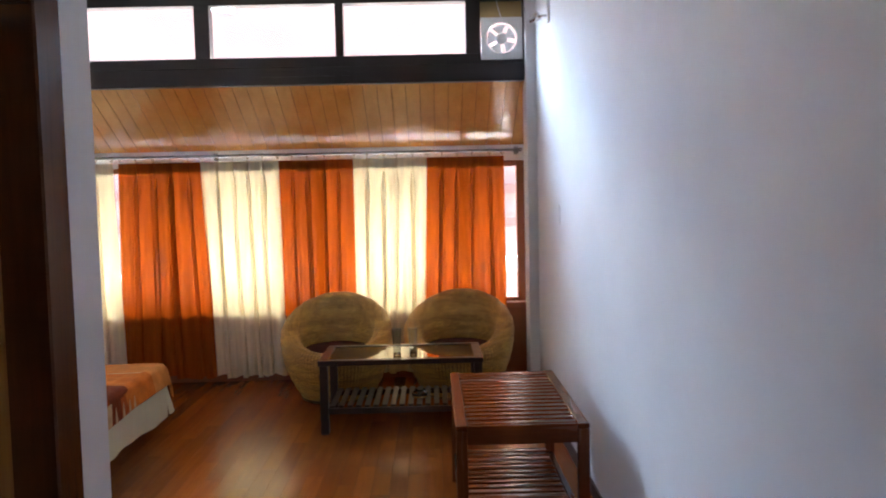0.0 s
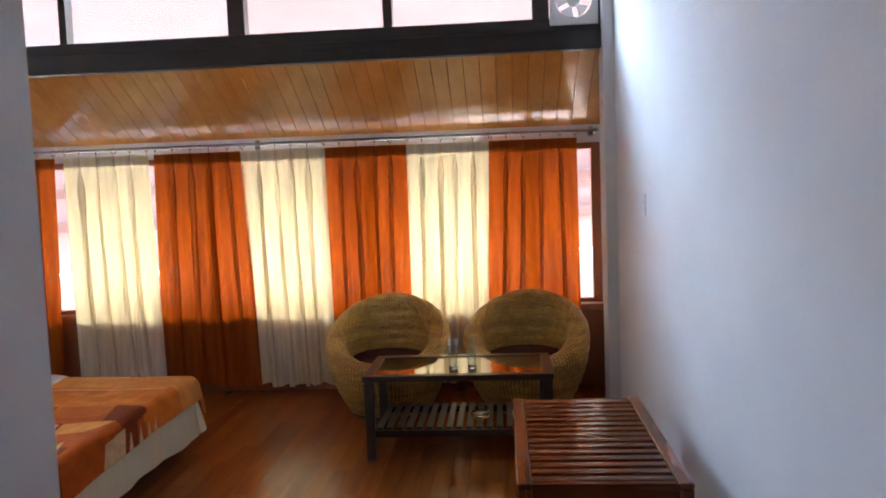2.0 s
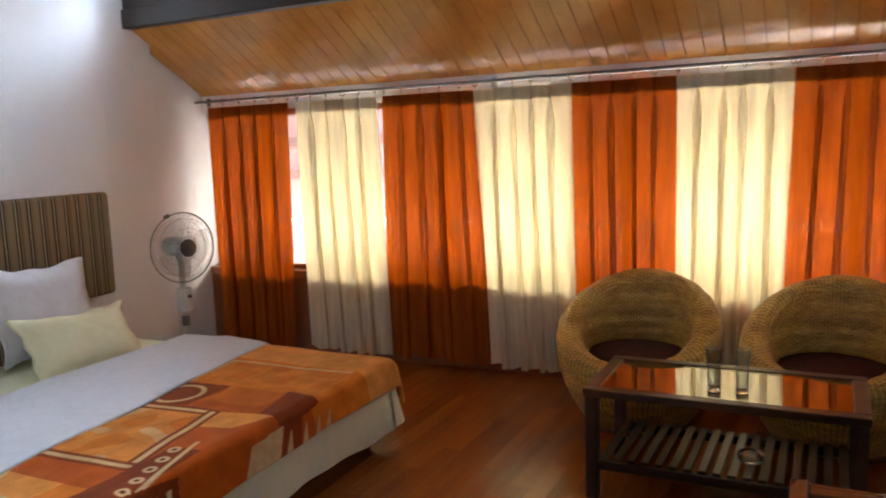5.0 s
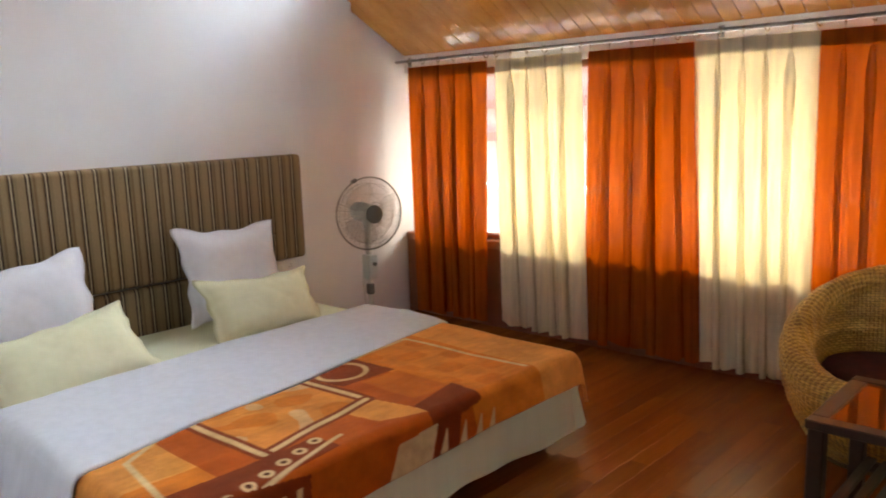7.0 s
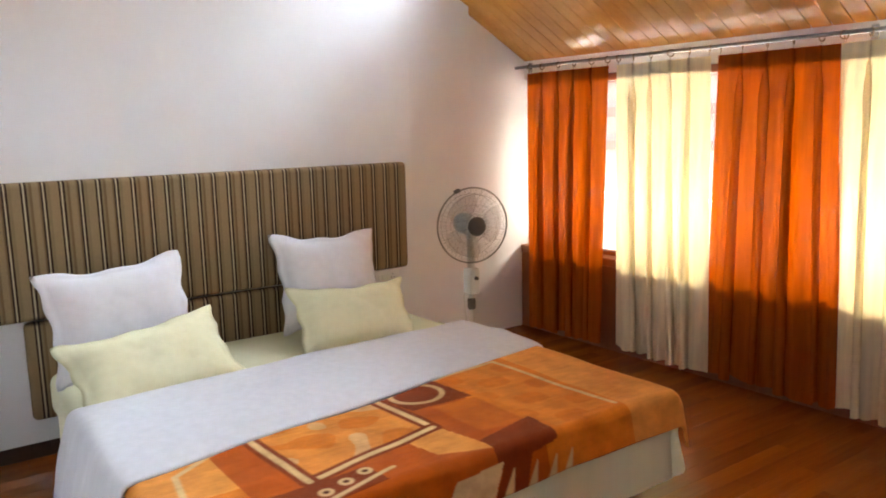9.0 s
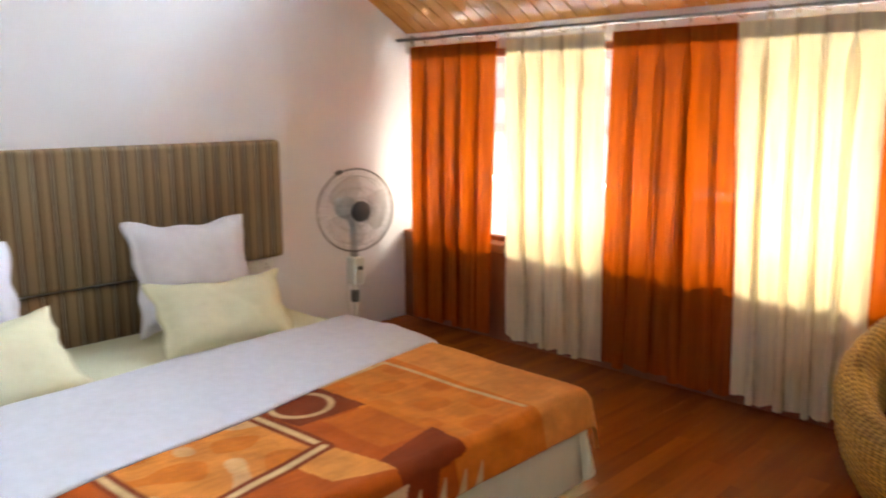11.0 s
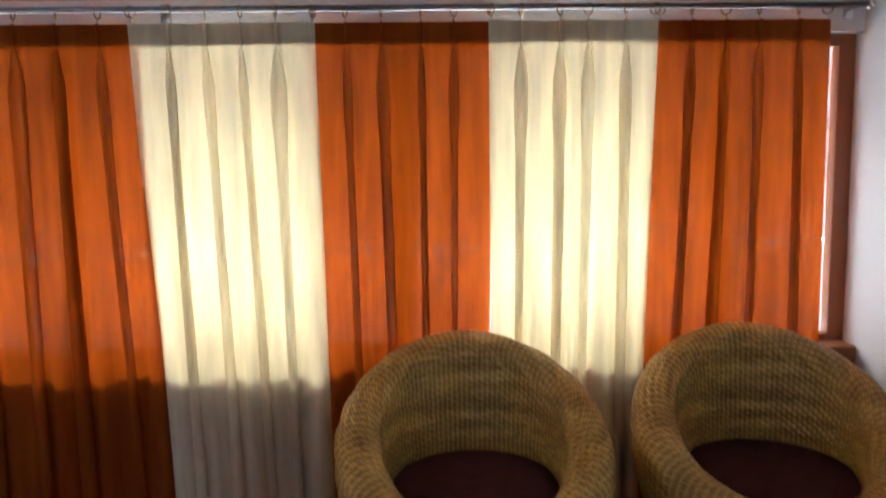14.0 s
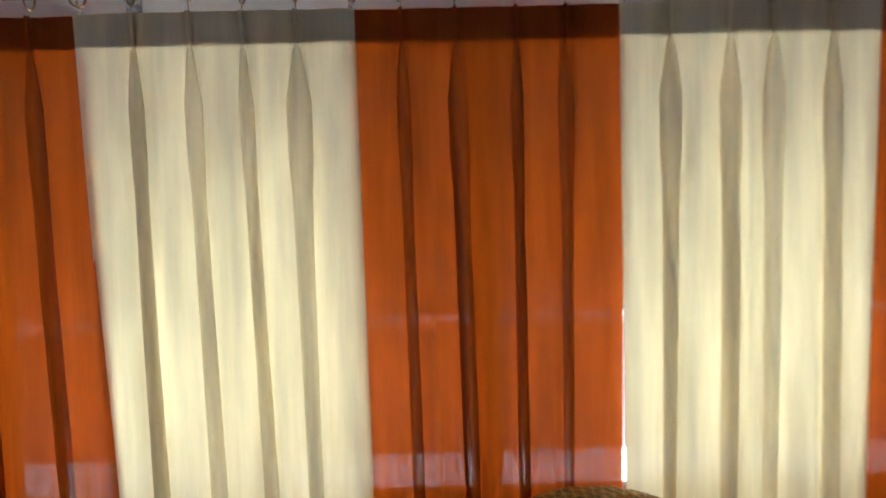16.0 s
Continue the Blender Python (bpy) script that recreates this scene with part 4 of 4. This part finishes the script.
head = part("motor", lathe_bm([(0.0, -0.15), (0.045, -0.145), (0.062, -0.11), (0.065, -0.03), (0.05, 0.0), (0.0, 0.0)], 28, cap=False), M_PALEGREEN, fan, smooth=True)
head.matrix_basis = HEAD @ pose(0, 0, 0, 0, 90, 0)
cage = bmesh.new()
R = 0.228
tube_bm(circle(0.05, 0, 0, R, 56, "X"), 0.0055, 6, True, cage)
for rr, xx in ((0.19, 0.088), (0.13, 0.108), (0.075, 0.114), (0.19, 0.012), (0.12, -0.004)):
    tube_bm(circle(xx, 0, 0, rr, 40, "X"), 0.0013, 4, True, cage)
for k in range(72):
    a = 2 * math.pi * k / 72
    c, sn = math.cos(a), math.sin(a)
    tube_bm([(xx, rr * c, rr * sn) for xx, rr in ((0.05, R), (0.072, 0.215), (0.092, 0.18), (0.110, 0.12), (0.114, 0.05))], 0.0009, 3, False, cage)
    if k % 2 == 0:
        tube_bm([(xx, rr * c, rr * sn) for xx, rr in ((0.05, R), (0.028, 0.215), (0.006, 0.16), (-0.004, 0.06))], 0.0009, 3, False, cage)
part("cage", cage, M_WIRE, fan, "fine grey wire guard").matrix_basis = HEAD
part("badge", lathe_bm([(0.0, 0.126), (0.05, 0.124), (0.058, 0.117), (0.058, 0.110)], 32, cap=False), M_GREY, fan, "dark grey round badge", True).matrix_basis = HEAD @ pose(0, 0, 0, 0, 90, 0)
part("clip", box_bm(0.035, 0.065, -0.018, 0.018, R - 0.006, R + 0.016, 0.004), M_GREY, fan).matrix_basis = HEAD @ pose(0, 0, 0, 25, 0, 0)
for k in range(3):
    vv, ff = [], []
    for i in range(7):
        r = 0.035 + 0.155 * i / 6
        for j in range(6):
            a = 2 * math.pi * k / 3 + (j / 5 - 0.5) * (0.9 + 0.75 * math.sin(math.pi * i / 7))
            vv.append((0.035 + 0.04 * (j / 5), r * math.cos(a), r * math.sin(a)))
    for i in range(6):
        for j in range(5):
            p = i * 6 + j
            ff.append((p, p + 1, p + 7, p + 6))
    bl = sheet("blade", vv, ff, M_BLADE, fan, "clear plastic blade")
    bl.matrix_basis = HEAD

# ---- rattan tub chairs ----


def tub_chair(m, label):
    """Round woven rattan tub chair: a bowl that rises to the back, with a fat rolled rim and a cushion."""
    thing = empty("rattan_chair", m, label, "chair", "rattan tub chairs")
    seg = 264

    def rim_z(a):                       # a = 0 at the front (-y)
        k = 0.5 - 0.5 * math.cos(a)
        return 0.340 + 0.390 * k ** 1.1

    prof = [("o", j / 110) for j in range(111)] + [("r", j / 60) for j in range(1, 61)] + [("i", j / 70) for j in range(1, 71)]
    kinds = np.array([{"o": 0, "r": 1, "i": 2}[k] for k, _ in prof])
    tt = np.array([t for _, t in prof])
    rc, tr = 0.375, 0.075              # rim centre radius, tube radius
    w = len(prof)
    P = np.zeros((seg + 1, w, 3))
    for i in range(seg + 1):
        a = 2 * math.pi * i / seg
        zr = rim_z(a)
        r = np.where(kinds == 0, 0.285 + (rc + tr - 0.285) * np.sin(tt * math.pi / 2) ** 0.9,
                     np.where(kinds == 1, rc + tr * np.cos(math.pi * tt), rc - tr - 0.02 * np.sin(tt * math.pi / 2)))
        z = np.where(kinds == 0, 0.02 + (zr - 0.02) * tt, np.where(kinds == 1, zr + tr * np.sin(math.pi * tt), zr + (0.30 - zr) * tt))
        P[i, :, 0], P[i, :, 1], P[i, :, 2] = r * math.sin(a), -r * math.cos(a), z
    seglen = np.zeros((seg + 1, w))
    seglen[:, 1:] = np.linalg.norm(P[:, 1:] - P[:, :-1], axis=2)
    V = np.where(kinds == 1, 5.0 + np.cumsum(seglen, axis=1), np.where(kinds == 0, P[:, :, 2], 9.6 - P[:, :, 2]))
    U = np.repeat((np.arange(seg + 1) * 2 * math.pi / seg * 0.40)[:, None], w, axis=1)
    du, dv = np.gradient(P, axis=0), np.gradient(P, axis=1)
    N = np.cross(du, dv)
    N /= np.maximum(np.linalg.norm(N, axis=2, keepdims=True), 1e-9)
    weave = 0.0030 * np.sin(2 * math.pi * U / 0.0502) * np.sin(2 * math.pi * V / 0.024) + 0.0022 * np.sin(2 * math.pi * V / 0.071 + 1.3 * np.sin(2 * U))
    P = P + N * weave[:, :, None]
    vs = P.reshape(-1, 3).tolist()
    fs = [(i * w + j, i * w + w + j, i * w + w + j + 1, i * w + j + 1) for i in range(seg) for j in range(w - 1)]
    body = sheet("body", vs, fs, M_WICKER, thing, "woven golden-brown rattan tub")
    uv = body.data.uv_layers.new(name="uv")
    idx = np.zeros(len(body.data.loops), dtype=np.int32)
    body.data.loops.foreach_get("vertex_index", idx)
    uv.data.foreach_set("uv", np.stack([U.ravel()[idx], V.ravel()[idx]], axis=1).astype(np.float32).ravel())
    part("seat_board", lathe_bm([(0.30, 0.30), (0.30, 0.335)], 40), M_WICKER, thing)
    part("cushion", lathe_bm([(0.0, 0.336), (0.25, 0.336), (0.272, 0.352), (0.276, 0.375), (0.262, 0.398), (0.22, 0.410), (0.0, 0.418)], 48, cap=False), M_CUSHION, thing, "round dark maroon seat cushion", True)
    part("foot_ring", tube_bm(circle(0, 0, 0.014, 0.283, 48), 0.014, 8, True), M_WICKER, thing, smooth=True)
    return thing


tub = tub_chair(pose(-0.805, 5.72, 0, 0, 0, 2), "round golden-brown rattan tub chair with maroon cushion, between curtains and table")
second = copy_thing(tub, pose(0.185, 5.74, 0, 0, 0, -8))
tagged(second, "round golden-brown rattan tub chair with maroon cushion, beside the white wall")

# ---- coffee table ----
TX0, TX1, TY0, TY1, TZ = -0.805, 0.315, 4.64, 5.22, 0.506
table = empty("coffee_table", pose((TX0 + TX1) / 2, (TY0 + TY1) / 2, 0), "dark wooden coffee table with glass top and slatted shelf", "table")
ox, oy = (TX0 + TX1) / 2, (TY0 + TY1) / 2
hx, hy = (TX1 - TX0) / 2, (TY1 - TY0) / 2
for sx in (-1, 1):
    for sy in (-1, 1):
        x, y = sx * (hx - 0.035), sy * (hy - 0.035)
        part("leg", box_bm(x - 0.027, x + 0.027, y - 0.027, y + 0.027, 0, TZ - 0.035, 0.004), M_TABLE, table)
for sy in (-1, 1):
    y = sy * (hy - 0.03)
    part("top_rail", box_bm(-hx, hx, y - 0.03, y + 0.03, TZ - 0.035, TZ, 0.004), M_TABLE, table)
    part("shelf_rail", box_bm(-hx + 0.06, hx - 0.06, sy * (hy - 0.035) - 0.014, sy * (hy - 0.035) + 0.014, 0.135, 0.175, 0.003), M_TABLE, table)
for sx in (-1, 1):
    x = sx * (hx - 0.03)
    part("top_rail", box_bm(x - 0.03, x + 0.03, -hy + 0.061, hy - 0.061, TZ - 0.035, TZ, 0.004), M_TABLE, table)
part("top_panel", box_bm(-hx + 0.058, hx - 0.058, -hy + 0.058, hy - 0.058, TZ - 0.030, TZ - 0.022), M_PANEL, table, "dark panel under the glass")
part("glass_top", box_bm(-hx + 0.0585, hx - 0.0585, -hy + 0.0585, hy - 0.0585, TZ - 0.012, TZ - 0.004, 0.001), M_GLASS, table, "clear glass inset")
ns = 17
for k in range(ns):
    x = -hx + 0.085 + (2 * hx - 0.17) * k / (ns - 1)
    part("slat", box_bm(x - 0.018, x + 0.018, -hy + 0.03, hy - 0.03, 0.176, 0.192, 0.003), M_SHELF, table)


def tumbler(x, y, z):
    t = empty("tumbler", pose(x, y, z), "clear empty glass tumbler standing on the coffee table", "glass", "tumblers")
    part("body", lathe_bm([(0.0245, 0.020), (0.0262, 0.06), (0.0345, 0.183), (0.0357, 0.186), (0.0338, 0.184), (0.0248, 0.062), (0.0235, 0.021)], 36, cap=False), M_THIN, t, smooth=True)
    part("foot", lathe_bm([(0.0, 0.0), (0.026, 0.0), (0.028, 0.006), (0.0248, 0.020), (0.0, 0.0195)], 36, cap=False), M_TUMBLER, t, "thick glass base", True)
    return t


tumbler(-0.277, 4.815, TZ - 0.003)
tumbler(-0.165, 4.830, TZ - 0.003)
ash = empty("ashtray", pose(-0.125, 4.86, 0.1925), "small clear glass ashtray on the table's shelf", "ashtray")
part("bowl", lathe_bm([(0.0, 0.0), (0.048, 0.0), (0.055, 0.006), (0.058, 0.034), (0.050, 0.036), (0.044, 0.012), (0.0, 0.010)], 32, cap=False), M_TUMBLER, ash, smooth=True)

# ---- luggage rack ----
RX0, RX1, RY0, RY1, RZ = 0.070, 0.642, 2.69, 3.74, 0.612
rack = empty("luggage_rack", pose((RX0 + RX1) / 2, (RY0 + RY1) / 2, 0), "reddish-brown wooden slatted luggage rack against the wall", "luggage rack")
hx, hy = (RX1 - RX0) / 2, (RY1 - RY0) / 2
for sx in (-1, 1):
    for sy in (-1, 1):
        x, y = sx * (hx - 0.025), sy * (hy - 0.025)
        part("leg", box_bm(x - 0.024, x + 0.024, y - 0.024, y + 0.024, 0, RZ - 0.022, 0.004), M_RACK_LEG, rack)
    x = sx * (hx - 0.025)
    part("side_rail", box_bm(x - 0.025, x + 0.025, -hy, hy, RZ - 0.021, RZ, 0.004), M_RACK_RAIL, rack)
    part("side_apron", box_bm(x - 0.012, x + 0.012, -hy + 0.05, hy - 0.05, RZ - 0.075, RZ - 0.022, 0.003), M_RACK_RAIL, rack)
    part("shelf_rail", box_bm(x - 0.014, x + 0.014, -hy + 0.05, hy - 0.05, 0.125, 0.165, 0.003), M_RACK_RAIL, rack)
for sy in (-1, 1):
    y = sy * (hy - 0.022)
    part("end_apron", box_bm(-hx + 0.05, hx - 0.05, y - 0.011, y + 0.011, RZ - 0.085, RZ - 0.003, 0.003), M_RACK, rack)
for z, n in ((RZ - 0.002, 15), (0.182, 15)):
    for k in range(n):
        y = -hy + 0.06 + (2 * hy - 0.12) * k / (n - 1)
        part("slat", box_bm(-hx + 0.051, hx - 0.051, y - 0.022, y + 0.022, z - 0.016, z, 0.003), M_RACK, rack)

# ---- floor planks ----
PW, PL = 0.098, 0.95
plank_cache = {}


def plank_mesh(length):
    key = round(length, 3)
    if key not in plank_cache:
        a, b, e = PW / 2 - 0.0001, length / 2 - 0.0001, 0.0005
        vs = [(-a, -b, -0.0015), (a, -b, -0.0015), (a, b, -0.0015), (-a, b, -0.0015), (-a + e, -b + e, 0), (a - e, -b + e, 0), (a - e, b - e, 0), (-a + e, b - e, 0)]
        plank_cache[key] = mesh_from("plank", vs, [(4, 5, 6, 7), (0, 1, 5, 4), (1, 2, 6, 5), (2, 3, 7, 6), (3, 0, 4, 7)], M_FLOOR)
    return plank_cache[key]


rest_v, rest_f = [], []
cols_n = int((XR - XL) / PW) + 1
made = 0
for i in range(cols_n):
    x = XL + (i + 0.5) * PW
    y = YWIN + 0.02 - [0.95, 0.35, 0.65, 0.2, 0.8, 0.5][i % 6]
    y1 = YWIN + 0.02
    low = YBACK if x > XC - 0.1 else YS - 0.1
    while y1 > low:
        y0 = max(y, low)
        if y1 - y0 > 0.02:
            if y0 > 2.0 and made < 300 and x < XE + 0.05:
                ob = new("plank", plank_mesh(y1 - y0))
                ob.location = (x, (y0 + y1) / 2, 0)
                ob.parent = floor
                made += 1
            else:
                n0 = len(rest_v)
                a, b, e = PW / 2 - 0.0001, (y1 - y0) / 2 - 0.0001, 0.0005
                yc = (y0 + y1) / 2
                rest_v += [(x - a, yc - b, -0.0015), (x + a, yc - b, -0.0015), (x + a, yc + b, -0.0015), (x - a, yc + b, -0.0015), (x - a + e, yc - b + e, 0), (x + a - e, yc - b + e, 0), (x + a - e, yc + b - e, 0), (x - a + e, yc + b - e, 0)]
                rest_f += [tuple(n0 + k for k in q) for q in ((4, 5, 6, 7), (0, 1, 5, 4), (1, 2, 6, 5), (2, 3, 7, 6), (3, 0, 4, 7))]
        y1, y = y0, y0 - PL
far = sheet("planks", rest_v, rest_f, M_FLOOR, floor, smooth=False)
tagged(far, kind="stuff")
